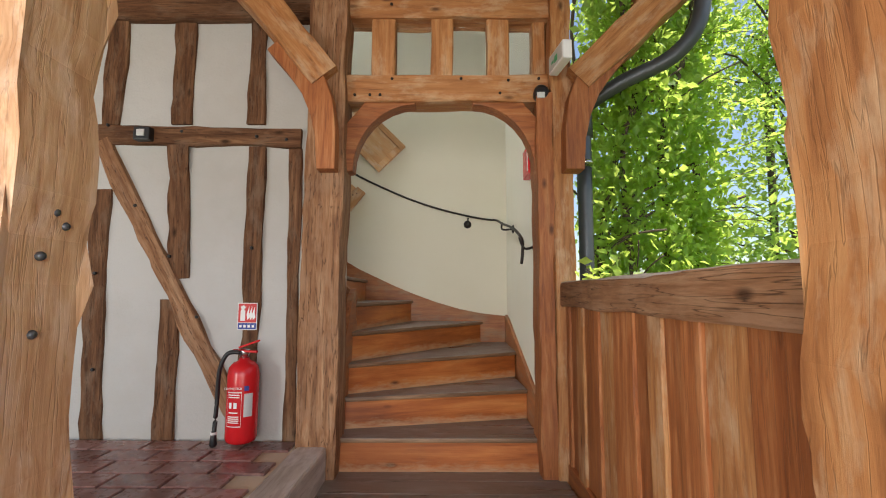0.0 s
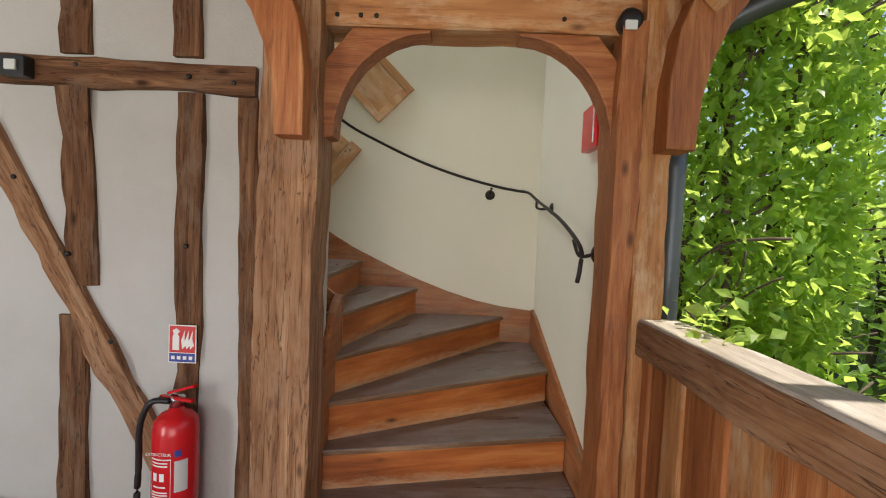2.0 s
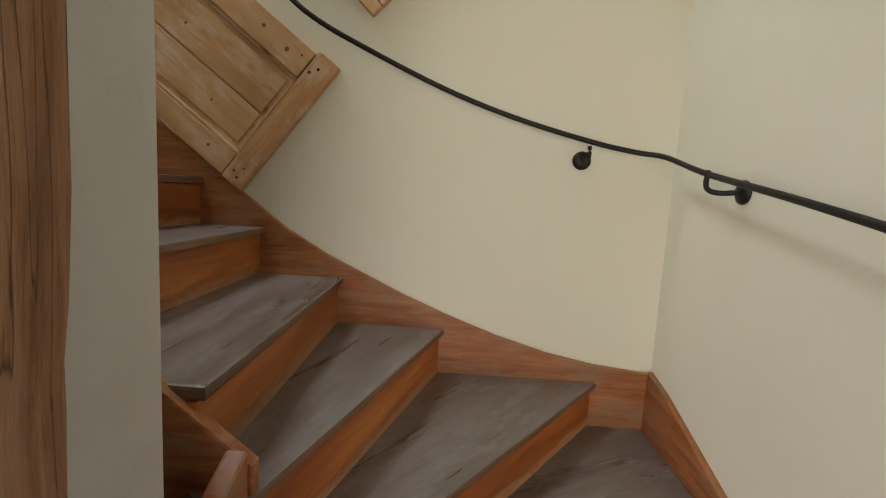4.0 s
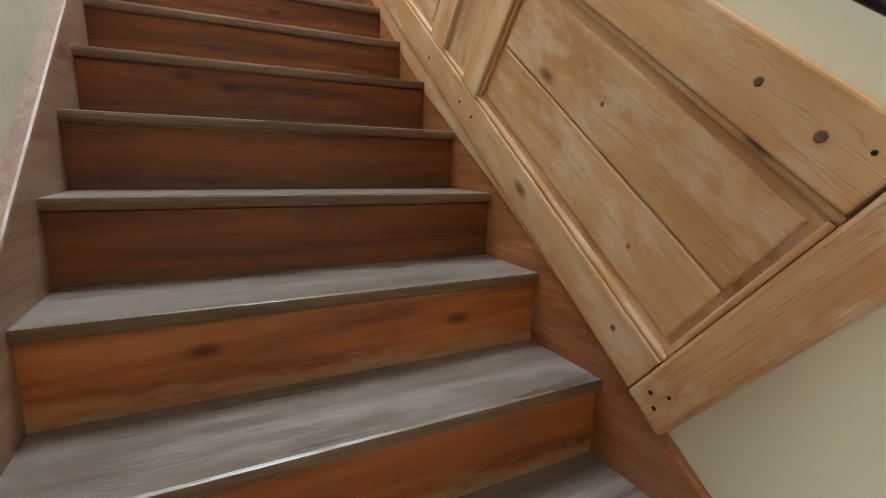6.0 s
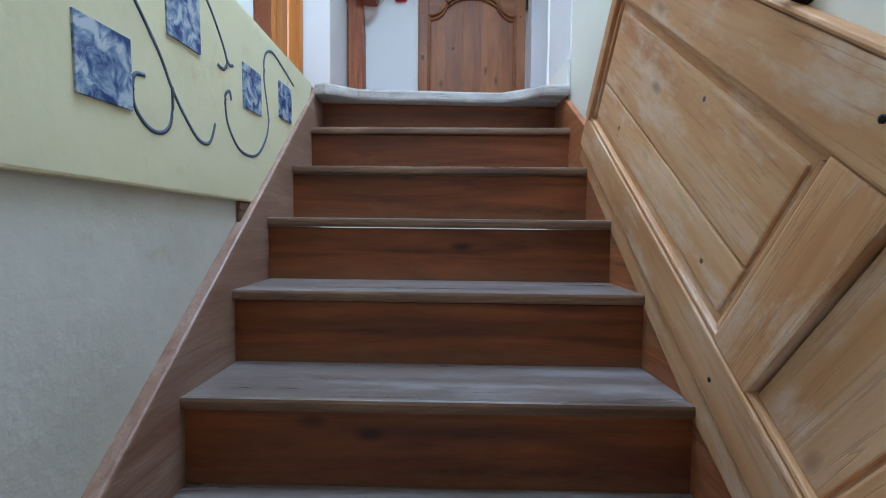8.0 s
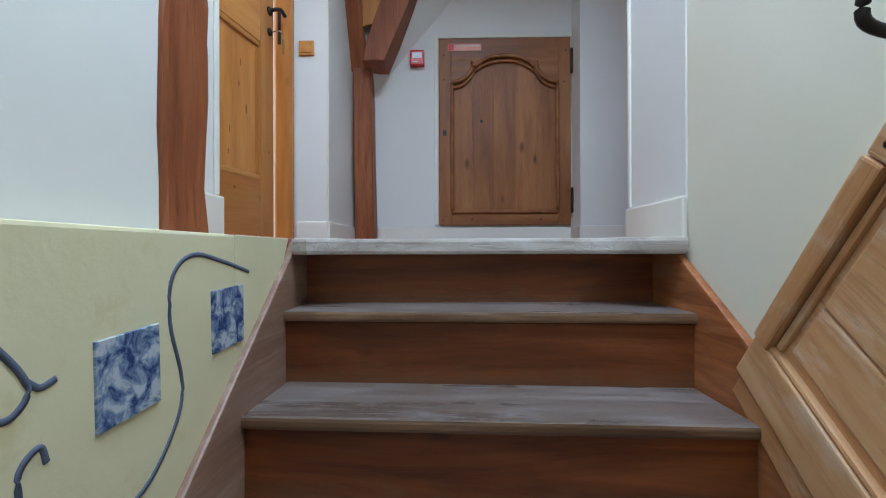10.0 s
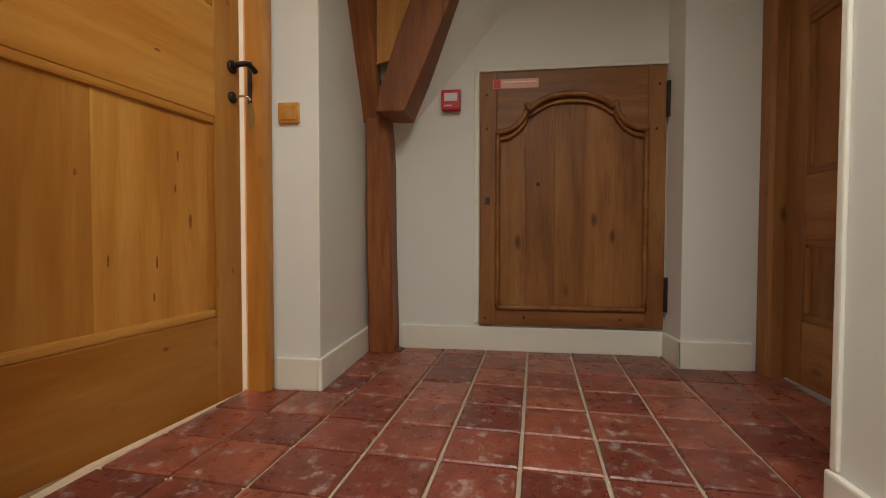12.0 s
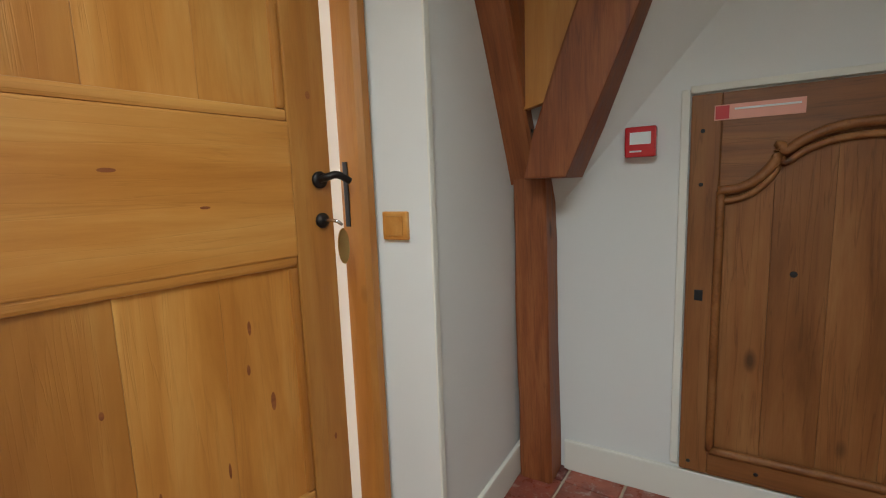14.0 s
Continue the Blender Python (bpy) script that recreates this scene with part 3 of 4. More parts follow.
# ---- staircase ----
stairs = thing("staircase", (0.6, 2.5, 0), "winding closed-riser wooden staircase with worn grey treads", "staircase")
INNER = {1: (0.03, 2.507), 2: (0.027, 2.657), 3: (0.026, 2.734), 4: (0.016, 2.80), 5: (0.008, 2.88), 6: (-0.06, 2.985), 7: (-0.4, 2.995), 8: (-0.67, 3.0)}
OUTER = {1: (1.17, 2.52), 2: (1.168, 2.92), 3: (1.166, 3.375), 4: (0.967, 4.03), 5: (0.335, 4.03), 6: (-0.083, 4.03), 7: (-0.405, 4.03), 8: (-0.648, 4.03)}
for k in range(9, 18):
    INNER[k], OUTER[k] = (-1.132 - 0.2318 * (k - 10), 3.003), (-0.878 - 0.2291 * (k - 9), 4.03)


def back(k, d):
    """The line of step k, set back by d."""
    a, b = Vector(INNER[k]), Vector(OUTER[k])
    n = (b - a).normalized()
    n = Vector((-n.y, n.x)) * d
    return a + n, b + n


for k in range(1, 17):
    a, b = Vector(INNER[k]), Vector(OUTER[k])
    c, d = back(k + 1, 0.04)
    along = (b - a).normalized()
    m = Matrix(((along.x, -along.y, 0, a.x), (along.y, along.x, 0, a.y), (0, 0, 1, k * STEP - 0.027), (0, 0, 0, 1)))
    corner = [Vector((1.17, 4.03))] if k == 3 else []
    pts = [a, b] + corner + [d, c]
    tread = plate("tread", [((m.inverted() @ Vector((p.x, p.y, 0))).xy) for p in pts], 0.027, TREAD, m, stairs, 0.008)
    tread.data.materials.append(NOSE)
    for p in tread.data.polygons:
        p.material_index = int(p.normal.z < 0.8)
for k in range(1, 18):
    a, b = back(k, 0.028)
    if k == 17:
        a, b = Vector((-2.72, 3.003)), Vector((-2.74, 4.03))
    z = (k - 0.5) * STEP - 0.016
    # Lower risers take the lit colour, upper ones the shaded.
    beam("riser", (a.x, a.y, z), (b.x, b.y, z), 0.022, STEP - 0.026, RISER_LIT if k < 10 else RISER_SHADED, stairs, 0.0, bevel=0.002)
nose = [(3.003, -2.585), (3.05, -2.565), (3.1, -2.59), (3.17, -2.64), (3.3, -2.655), (3.46, -2.652), (3.65, -2.665), (3.78, -2.665), (3.87, -2.61), (3.94, -2.55), (4.04, -2.545)]
top_pts = [(x, y) for y, x in nose] + [(-2.76, 4.04), (-2.835, 2.985)]
plate("landing_nosing", [(y, -x) for x, y in top_pts], 0.045, GREY_BOARD, Matrix(((0, -1, 0, 0), (1, 0, 0, 0), (0, 0, 1, TOP - 0.043), (0, 0, 0, 1))), stairs, 0.01)

# strings along the walls: (distance along the wall, height) outlines


def string(pts, thick, m, name="string", mat=STRING):
    plate(name, pts, thick, mat, m, stairs, 0.006)


top_line = [(1.187, 0.787), (0.95, 0.812), (0.756, 0.849), (0.54, 0.911), (0.34, 0.983), (0.17, 1.052), (0.008, 1.127), (-0.16, 1.206), (-0.321, 1.3), (-0.5, 1.435)]
string([(1.187, 0.2)] + top_line + [(-1.124, 1.965), (-1.535, 2.315), (-2.008, 2.7), (-2.312, 2.93), (-2.63, 3.13), (-2.74, 3.13), (-2.74, 2.8), (-1.0, 1.4), (-0.3, 0.9), (0.3, 0.6)], 0.022, upright(0, 4.05, 0))
string([(2.6, 0.0), (2.6, 0.36), (2.9, 0.46), (3.35, 0.6), (3.9, 0.775), (4.03, 0.8), (4.03, 0.3)], 0.025, upright(1.191, 0, 0, "-x") @ Matrix.Diagonal((-1, 1, 1, 1)))
inner_string = [(-0.28, 1.2), (-0.3, 1.27), (-0.46, 1.41), (-2.63, 1.41 + 2.17 * 0.797), (-2.74, 3.13), (-2.74, 2.75), (-0.4, 1.0)]
string(inner_string, 0.045, upright(0, 3.005, 0), mat=STRING_PALE)
string([(2.46, 0.0), (2.46, 0.3), (2.56, 0.52), (2.66, 0.72), (2.78, 0.9), (2.88, 0.99), (2.95, 1.02), (2.95, 0.5), (2.8, 0.0)], 0.04, upright(0.035, 0, 0, "+x") @ Matrix.Translation((0, 0, -0.042)))
string([(-0.3, 0.7), (-0.3, 1.25), (-0.12, 1.1), (0.03, 0.98), (0.03, 0.6)], 0.03, upright(0, 3.0, 0))

# ---- panelling along the flight ----
wain = thing("wainscot", (-1.3, 4.05, 2.2), "old pine door panels fixed aslant along the stairs", "wainscot")
slant = math.atan2(2.93 - 1.436, 2.24 - 0.506) - 0.045
wm = Matrix(((-math.cos(slant), 0, math.sin(slant), -0.506), (0, -1, 0, 4.05), (math.sin(slant), 0, math.cos(slant), 1.436), (0, 0, 0, 1)))


def pane_part(name, s, h, out, mat=PINE, bevel=0.005, base=0.0):
    """A piece of panelling: s along the slope, h across it, between two depths; its grain follows the longer side."""
    if abs(s[1] - s[0]) >= abs(h[1] - h[0]):
        return block(name, s, (base, out), h, mat, wain, bevel, wm)
    turn = wm @ Matrix(((0, 0, 1, 0), (0, 1, 0, 0), (1, 0, 0, 0), (0, 0, 0, 1)))
    return block(name, h, (base, out), s, mat, wain, bevel, turn)


H = 0.6
RAIL, HEAD = 0.105, 0.485
pane_part("bottom_rail", (0.092, 2.315), (0.004, RAIL), 0.032)
plate("base_trim", [(0.3, 0.0), (0.75, -0.022), (1.3, -0.07), (2.3, -0.05), (2.3, 0.0)], 0.026, PINE, wm @ Matrix(((1, 0, 0, 0), (0, 0, 1, 0), (0, 1, 0, 0), (0, 0, 0, 1))), wain, 0.004)
pane_part("base_bead", (0.092, 2.28), (RAIL + 0.001, RAIL + 0.013), 0.028, bevel=0.005)
pane_part("top_rail", (0.096, 1.024), (HEAD, H), 0.032)
pane_part("top_rail", (1.026, 2.315), (HEAD, H), 0.0325)
pane_part("top_cap", (1.03, 2.315), (H + 0.001, H + 0.012), 0.035)
pane_part("end_stile", (-0.008, 0.09), (0.0, H + 0.018), 0.034, bevel=0.009)
for s0, s1, out in ((0.976, 1.076, 0.033), (1.254, 1.37, 0.03), (2.276, 2.318, 0.036)):
    pane_part("stile", (s0, s1), (RAIL + 0.002, HEAD - 0.002), out)
pane_part("panel", (1.09, 1.247), (RAIL + 0.014, HEAD - 0.002), 0.017, bevel=0.003)
pane_part("panel_bed", (1.077, 1.253), (RAIL + 0.002, HEAD - 0.002), 0.009, bevel=0.001)
for s0, s1, split in ((0.092, 0.975, 0.285), (1.371, 2.275, 0.25)):
    pane_part("panel_board", (s0, s1), (RAIL, split), 0.014, bevel=0.0015)
    pane_part("panel_board", (s0, s1), (split + 0.0015, HEAD), 0.0145, bevel=0.0015)
    pane_part("field", (s0 + 0.03, s1 - 0.03), (RAIL + 0.035, split - 0.001), 0.021, bevel=0.005)
    pane_part("field", (s0 + 0.03, s1 - 0.03), (split + 0.0025, HEAD - 0.035), 0.0215, bevel=0.005)
    pane_part("moulding", (s0, s1), (HEAD - 0.014, HEAD - 0.001), 0.025, bevel=0.005, base=0.01)
    for s in (s0 + 0.001, s1 - 0.015):
        pane_part("moulding", (s, s + 0.014), (RAIL + 0.016, HEAD - 0.017), 0.0235, bevel=0.005, base=0.01)
for s, h, r in ((0.035, 0.035, 0.005), (0.06, 0.05, 0.005), (0.035, 0.08, 0.004), (0.05, 0.56, 0.006), (0.07, 0.53, 0.006), (0.13, 0.56, 0.004), (1.03, 0.51, 0.004), (1.06, 0.545, 0.004), (0.99, 0.55, 0.004),
                (1.33, 0.55, 0.006), (2.28, 0.55, 0.007), (2.29, 0.51, 0.006), (1.32, 0.05, 0.005), (1.04, 0.055, 0.005), (0.95, 0.06, 0.005)):
    turned("nail_hole", [(r, 0), (r, 0.001), (r * 0.5, 0.0015)], IRON, wm @ Matrix.Translation((s, 0.0345, h)) @ pose(0, 0, 0, -90), wain, 8)
for s, h, r, out in ((0.19, 0.54, 0.013, 0.0325), (0.31, 0.55, 0.011, 0.0325), (0.84, 0.54, 0.012, 0.0325), (0.3, 0.2, 0.008, 0.0215), (0.55, 0.36, 0.008, 0.022), (1.7, 0.42, 0.008, 0.022), (2.05, 0.19, 0.01, 0.0215), (1.5, 0.18, 0.008, 0.0215), (0.2, 0.06, 0.01, 0.0325)):
    turned("knot", [(r * 0.7, 0), (r * 0.65, 0.0006), (r * 0.3, 0.0004)], NOSE, wm @ Matrix.Translation((s, out, h)) @ pose(0, 0, 0, -90), wain, 10)
upper = thing("wainscot", (0, 4.05, 2.3), "old pine door panel fixed aslant above the handrail", "wainscot")
um = Matrix(((-0.7, 0, 0.7, 0.0), (0, -1, 0, 4.05), (0.7, 0, 0.7, 2.114), (0, 0, 0, 1)))
block("panel", (0.06, 0.9), (0, 0.018), (0.05, 0.3), PINE, upper, 0.003, um)
for s, h in (((0, 0.9), (0, 0.05)), ((0, 0.9), (0.3, 0.355))):
    block("rail", s, (0, 0.032), h, PINE, upper, 0.005, um)
block("stile", (0.0, 0.06), (0, 0.031), (0.052, 0.298), PINE, upper, 0.005, um)

# ---- handrail ----
hr = thing("handrail", (0.6, 3.95, 1.6), "thin black wrought iron handrail on wall brackets", "handrail")
rail_pts = [(1.08, 2.575, 1.155), (1.085, 2.56, 1.22), (1.085, 2.575, 1.3), (1.09, 2.9, 1.405), (1.09, 3.22, 1.478), (1.1, 3.65, 1.56), (1.085, 3.9, 1.628), (1.0, 3.95, 1.645), (0.83, 3.95, 1.675), (0.55, 3.95, 1.745), (0.286, 3.95, 1.835), (-0.0, 3.95, 1.96), (-0.19, 3.95, 2.055), (-0.34, 3.95, 2.165), (-0.8, 3.95, 2.52), (-1.4, 3.95, 3.0), (-1.9, 3.95, 3.395), (-2.25, 3.95, 3.67), (-2.45, 3.95, 3.84), (-2.53, 3.95, 3.88), (-2.545, 3.95, 3.83), (-2.56, 3.95, 3.795)]
tube("rod", [(x, y, z + 0.012) for x, y, z in rail_pts], 0.0095, IRON, hr)
for x, z in ((0.83, 1.675), (-0.62, 2.38), (-1.37, 2.976), (-1.95, 3.435)):
    turned("rosette", [(0.036, 0), (0.036, 0.006), (0.024, 0.014), (0.004, 0.018)], IRON, upright(x, 4.049, z - 0.05), hr, 16)
    tube("bracket", [(x, 4.04, z - 0.05), (x, 3.99, z - 0.055), (x, 3.95, z - 0.04), (x, 3.95, z - 0.005)], 0.008, IRON, hr)
turned("rosette", [(0.036, 0), (0.036, 0.006), (0.024, 0.014), (0.004, 0.018)], IRON, upright(1.189, 3.6, 1.52, "-x"), hr, 16)
tube("bracket", [(1.18, 3.6, 1.52), (1.12, 3.61, 1.515), (1.095, 3.63, 1.53), (1.1, 3.64, 1.58)], 0.008, IRON, hr)
turned("rosette", [(0.036, 0), (0.036, 0.006), (0.024, 0.014), (0.004, 0.018)], IRON, upright(1.189, 2.7, 1.28, "-x"), hr, 16)
tube("bracket", [(1.18, 2.7, 1.28), (1.12, 2.7, 1.27), (1.09, 2.7, 1.34)], 0.008, IRON, hr)

# ---- painted scrolls and tiles on the floor's edge ----
FY = 2.9905
scrolls = [[(-1.2, 2.78), (-1.32, 2.92), (-1.44, 3.03), (-1.54, 3.078), (-1.64, 3.089), (-1.733, 3.081), (-1.8, 3.03), (-1.845, 2.973), (-1.83, 2.945), (-1.8, 2.945)],
           [(-1.845, 2.975), (-1.86, 2.965), (-1.88, 2.97)],
           [(-1.22, 3.08), (-1.33, 3.06), (-1.43, 3.015), (-1.56, 2.9), (-1.611, 2.834), (-1.656, 2.789), (-1.71, 2.751), (-1.757, 2.754), (-1.784, 2.802)],
           [(-1.611, 2.834), (-1.609, 2.771), (-1.583, 2.741), (-1.54, 2.739), (-1.5, 2.77), (-1.5, 2.82), (-1.53, 2.83)],
           [(-1.868, 2.88), (-1.86, 2.9), (-1.84, 2.89), (-1.835, 2.868), (-1.85, 2.814), (-1.918, 2.763), (-2.023, 2.767), (-2.1, 2.834), (-2.116, 2.9), (-2.085, 3.0), (-2.092, 3.074), (-2.149, 3.107), (-2.245, 3.094), (-2.36, 3.068)]]
for line in scrolls:
    s = tube("scroll", [(x, FY, z) for x, z in line], 0.0045, SCROLL, edge, flat=0.3, n=6, closed_steps=6)
for x, z in ((-1.655, 2.993), (-1.995, 2.943), (-2.268, 2.982), (-1.43, 2.815)):
    t = plate("faience_tile", [(-0.061, -0.059), (0.061, -0.059), (0.061, 0.059), (-0.061, 0.059)], 0.006, FAIENCE, upright(x, 2.988, z, "+y") @ pose(0, 0, 0, 0, 0, 2), edge, 0.001)

# ---- landing: doors, cupboard, post ----


def panelled_door(name, w, h, mat, m, label, fields, hinge_side=1):
    """A framed door, its own x across, z up, front at own -y; fields: pairs of heights of the sunk panels."""
    d = tagged(new(name), label, "door")
    d.empty_display_size = 0.1
    d.matrix_world = m
    st = 0.105

    def part(nm, x, y, z, along_z=False, bevel=0.004):
        if along_z:
            turn = m @ Matrix(((0, 0, 1, 0), (0, 1, 0, 0), (1, 0, 0, 0), (0, 0, 0, 1)))
            return block(nm, z, y, x, mat, d, bevel, turn)
        return block(nm, x, y, z, mat, d, bevel, m)

    part("stile", (0, st), (0, 0.04), (0, h), True)
    part("stile", (w - st, w), (0, 0.04), (0, h), True)
    zs = [0] + [z for f in fields for z in f] + [h]
    for z0, z1 in zip(zs[::2], zs[1::2]):
        part("rail", (st, w - st), (0.0005, 0.0395), (z0, z1))
    for z0, z1 in fields:
        n = 4
        for i in range(n):
            a, b = st + (w - 2 * st) * i / n, st + (w - 2 * st) * (i + 1) / n
            part("panel_board", (a, b - 0.0006), (0.014, 0.03), (z0, z1), True, 0.0008)
        for z in (z0, z1 - 0.022):
            part("moulding", (st, w - st), (0.003, 0.02), (z, z + 0.026), bevel=0.008)
        for x in (st, w - st - 0.022):
            part("moulding", (x, x + 0.022), (0.0034, 0.02), (z0 + 0.026, z1 - 0.026), True, 0.008)
    return d


# the leaf stands a little open; own x runs from the latch to the hinge
leaf_m = Matrix.Translation((-3.432, 2.615, TOP + 0.012)) @ pose(0, 0, 0, 0, 0, -8.2) @ Matrix(((1, 0, 0, 0), (0, -1, 0, 0), (0, 0, 1, 0), (0, 0, 0, 1)))
door = panelled_door("door", 0.93, 2.02, DOOR, leaf_m, "half open waxed pine panel door with iron latch", [(0.262, 0.868), (1.168, 1.86)])
for x, y, z, a, b in ((0.19, 0.0138, 0.55, 0.006, 0.022), (0.23, 0.0138, 0.73, 0.004, 0.016), (0.24, 0.0138, 0.64, 0.004, 0.012), (0.5, 0.0138, 0.65, 0.004, 0.008), (0.3, 0.0138, 0.44, 0.003, 0.018), (0.43, 0.0138, 0.45, 0.003, 0.016),
                      (0.31, 0.0138, 0.35, 0.003, 0.012), (0.29, 0.0003, 0.21, 0.009, 0.006), (0.04, -0.0002, 0.4, 0.004, 0.009), (0.05, -0.0002, 1.23, 0.006, 0.009), (0.45, 0.0003, 1.06, 0.014, 0.004), (0.3, 0.0003, 0.99, 0.01, 0.003)):
    plate("knot", [(a * math.cos(2 * math.pi * i / 10), b * math.sin(2 * math.pi * i / 10)) for i in range(10)], 0.0004, FRAME, leaf_m @ Matrix.Translation((x, y, z)) @ pose(0, 0, 0, 90), door, 0)
lx = 0.035
tube("latch", [leaf_m @ Vector(p) for p in ((lx, 0, 1.04), (lx, -0.03, 1.045), (lx - 0.02, -0.045, 1.05), (lx - 0.05, -0.05, 1.035))], 0.009, IRON, door)
turned("rosette", [(0.02, 0), (0.02, 0.006), (0.01, 0.01)], IRON, leaf_m @ Matrix.Translation((lx, 0, 1.04)) @ pose(0, 0, 0, 90), door, 14)
turned("keyhole_plate", [(0.018, 0), (0.018, 0.006), (0.008, 0.012)], IRON, leaf_m @ Matrix.Translation((lx, 0, 0.945)) @ pose(0, 0, 0, 90), door, 14)
tube("key", [leaf_m @ Vector(p) for p in ((lx, -0.01, 0.945), (lx, -0.05, 0.945), (lx - 0.012, -0.06, 0.935))], 0.004, STEEL, door)
tag = plate("key_tag", [(0.016 * math.cos(a), 0.042 * math.sin(a)) for a in (2 * math.pi * i / 16 for i in range(16))], 0.004, BRASS, leaf_m @ Matrix.Translation((lx - 0.012, -0.058, 0.885)) @ pose(0, 0, 0, 90), door, 0.001)

jamb = thing("door_frame", (-3.5, 2.66, TOP), "rounded pine door frame with an iron strike plate", "door frame")
beam("jamb", (-3.497, 2.64, TOP), (-3.497, 2.64, 5.18), 0.085, 0.05, DOOR, jamb, 0.0, up=(1, 0, 0), bevel=0.02)
beam("jamb", (-2.49, 2.5, TOP), (-2.49, 2.5, 5.18), 0.085, 0.05, DOOR, jamb, 0.0, up=(1, 0, 0), bevel=0.02)
beam("head", (-3.5, 2.57, 5.16), (-2.5, 2.57, 5.16), 0.085, 0.05, DOOR, jamb, 0.0, bevel=0.02)
block("strike_plate", (-3.474, -3.47), (2.618, 2.634), (4.08, 4.24), IRON, jamb, 0.002)

old_post = beam("landing_post", (-2.205, 2.895, TOP), (-2.21, 2.895, 5.4), 0.11, 0.135, FRAME, None, 0.012, up=(1, 0, 0))
tagged(old_post, "reddish stained oak post set in the wall", "post")

dm = Matrix.Translation((-3.86, 4.475, TOP + 0.012))
door2 = panelled_door("door", 0.83, 2.02, DOOR_DARK, dm, "closed dark waxed oak panel door", [(0.22, 0.5), (0.72, 1.25), (1.4, 1.88)])
jamb2 = thing("door_frame", (-3.9, 4.47, TOP), "dark oak frame round the closed door", "door frame")
beam("jamb", (-3.905, 4.46, TOP), (-3.905, 4.46, 5.2), 0.07, 0.085, DOOR_DARK, jamb2, 0.0, up=(1, 0, 0), bevel=0.012)
beam("jamb", (-2.985, 4.46, TOP), (-2.985, 4.46, 5.2), 0.07, 0.085, DOOR_DARK, jamb2, 0.0, up=(1, 0, 0), bevel=0.012)
beam("head", (-3.86, 4.46, 5.2), (-3.03, 4.46, 5.2), 0.07, 0.085, DOOR_DARK, jamb2, 0.0, bevel=0.012)

# low cupboard door with an arched panel, on the end wall; own x = -y of the world is avoided: x runs along +y
cup = thing("cupboard", (-4.14, 3.75, 3.26), "old walnut-brown cupboard door with an arched moulding", "cupboard")
cm = upright(-4.144, 0, 0, "+x")
cy0, cy1, cz0, cz1 = 3.352, 4.148, 3.266, 4.40


def cup_part(nm, y, z, d0, d1, upright_grain=False, bevel=0.004, mat=DOOR_DARK):
    if upright_grain:
        turn = cm @ Matrix(((0, 1, 0, 0), (1, 0, 0, 0), (0, 0, 1, 0), (0, 0, 0, 1)))
        return block(nm, z, y, (d0, d1), mat, cup, bevel, turn)
    return block(nm, y, z, (d0, d1), mat, cup, bevel, cm)


cup_part("stile", (cy0, cy0 + 0.075), (cz0, cz1), 0, 0.026, True)
cup_part("stile", (cy1 - 0.075, cy1), (cz0, cz1), 0, 0.026, True)
cup_part("rail", (cy0 + 0.075, cy1 - 0.075), (cz0, cz0 + 0.075), 0, 0.0255)
for i in range(5):
    w = (cy1 - cy0 - 0.15) / 5
    cup_part("panel_board", (cy0 + 0.075 + w * i, cy0 + 0.075 + w * (i + 1) - 0.0006), (cz0 + 0.07, cz1 - 0.1), 0.002, 0.011, True, 0.0006)
# arched outline of the panel, mirrored about the middle
mid = (cy0 + cy1) / 2
half = [(0.0, 4.292), (0.08, 4.283), (0.14, 4.258), (0.175, 4.232), (0.19, 4.25), (0.195, 4.212), (0.225, 4.17), (0.27, 4.14), (0.325, 4.132)]
line = [(mid - x, z) for x, z in half[::-1]] + [(mid + x, z) for x, z in half[1:]]
plate("top_rail", [(cy0 + 0.0752, cz1), (cy0 + 0.0752, 4.132)] + line[1:-1] + [(cy1 - 0.0752, 4.132), (cy1 - 0.0752, cz1)], 0.025, DOOR_DARK, cm, cup, 0.003)
for off, r, dx in ((0.0, 0.013, 0.03), (-0.03, 0.009, 0.022)):
    tube("moulding", [(-4.144 + dx, y, z + off) for y, z in line], r, DOOR_DARK, cup, closed_steps=4)
for y in (cy0 + 0.08, cy1 - 0.08):
    tube("moulding", [(-4.119, y, cz0 + 0.08), (-4.119, y, 3.7), (-4.119, y, 4.13)], 0.012, DOOR_DARK, cup)
tube("moulding", [(-4.119, cy0 + 0.08, cz0 + 0.08), (-4.119, mid, cz0 + 0.08), (-4.119, cy1 - 0.08, cz0 + 0.08)], 0.013, DOOR_DARK, cup)
block("lock_hole", (-4.12, -4.1165), (3.376, 3.398), (3.81, 3.842), BLACK, cup, 0.001)
for z in (4.18, 3.34):
    tube("hinge", [(-4.116, cy1 + 0.006, z), (-4.116, cy1 + 0.006, z + 0.07), (-4.116, cy1 + 0.006, z + 0.15)], 0.009, IRON, cup)
for y, z in ((cy0 + 0.03, 4.3), (cy0 + 0.03, 4.15), (cy1 - 0.03, 4.32), (cy1 - 0.04, 4.13), (cy0 + 0.2, cz0 + 0.035), (cy1 - 0.18, cz0 + 0.035), (cy0 + 0.025, cz0 + 0.03)):
    turned("peg", [(0.006, 0), (0.006, 0.001), (0.003, 0.0015)], BLACK, upright(-4.118, y, z, "+x"), cup, 8)
turned("knot", [(0.009, 0), (0.008, 0.0006), (0.003, 0.0008)], BLACK, upright(-4.133, 3.61, 3.9, "+x"), cup, 10)
block("strip", (-4.144, -4.132), (3.325, 3.348), (3.27, 4.42), SKIRT, cup, 0.003)
block("strip", (-4.144, -4.132), (4.158, 4.182), (3.27, 4.45), SKIRT, cup, 0.003)
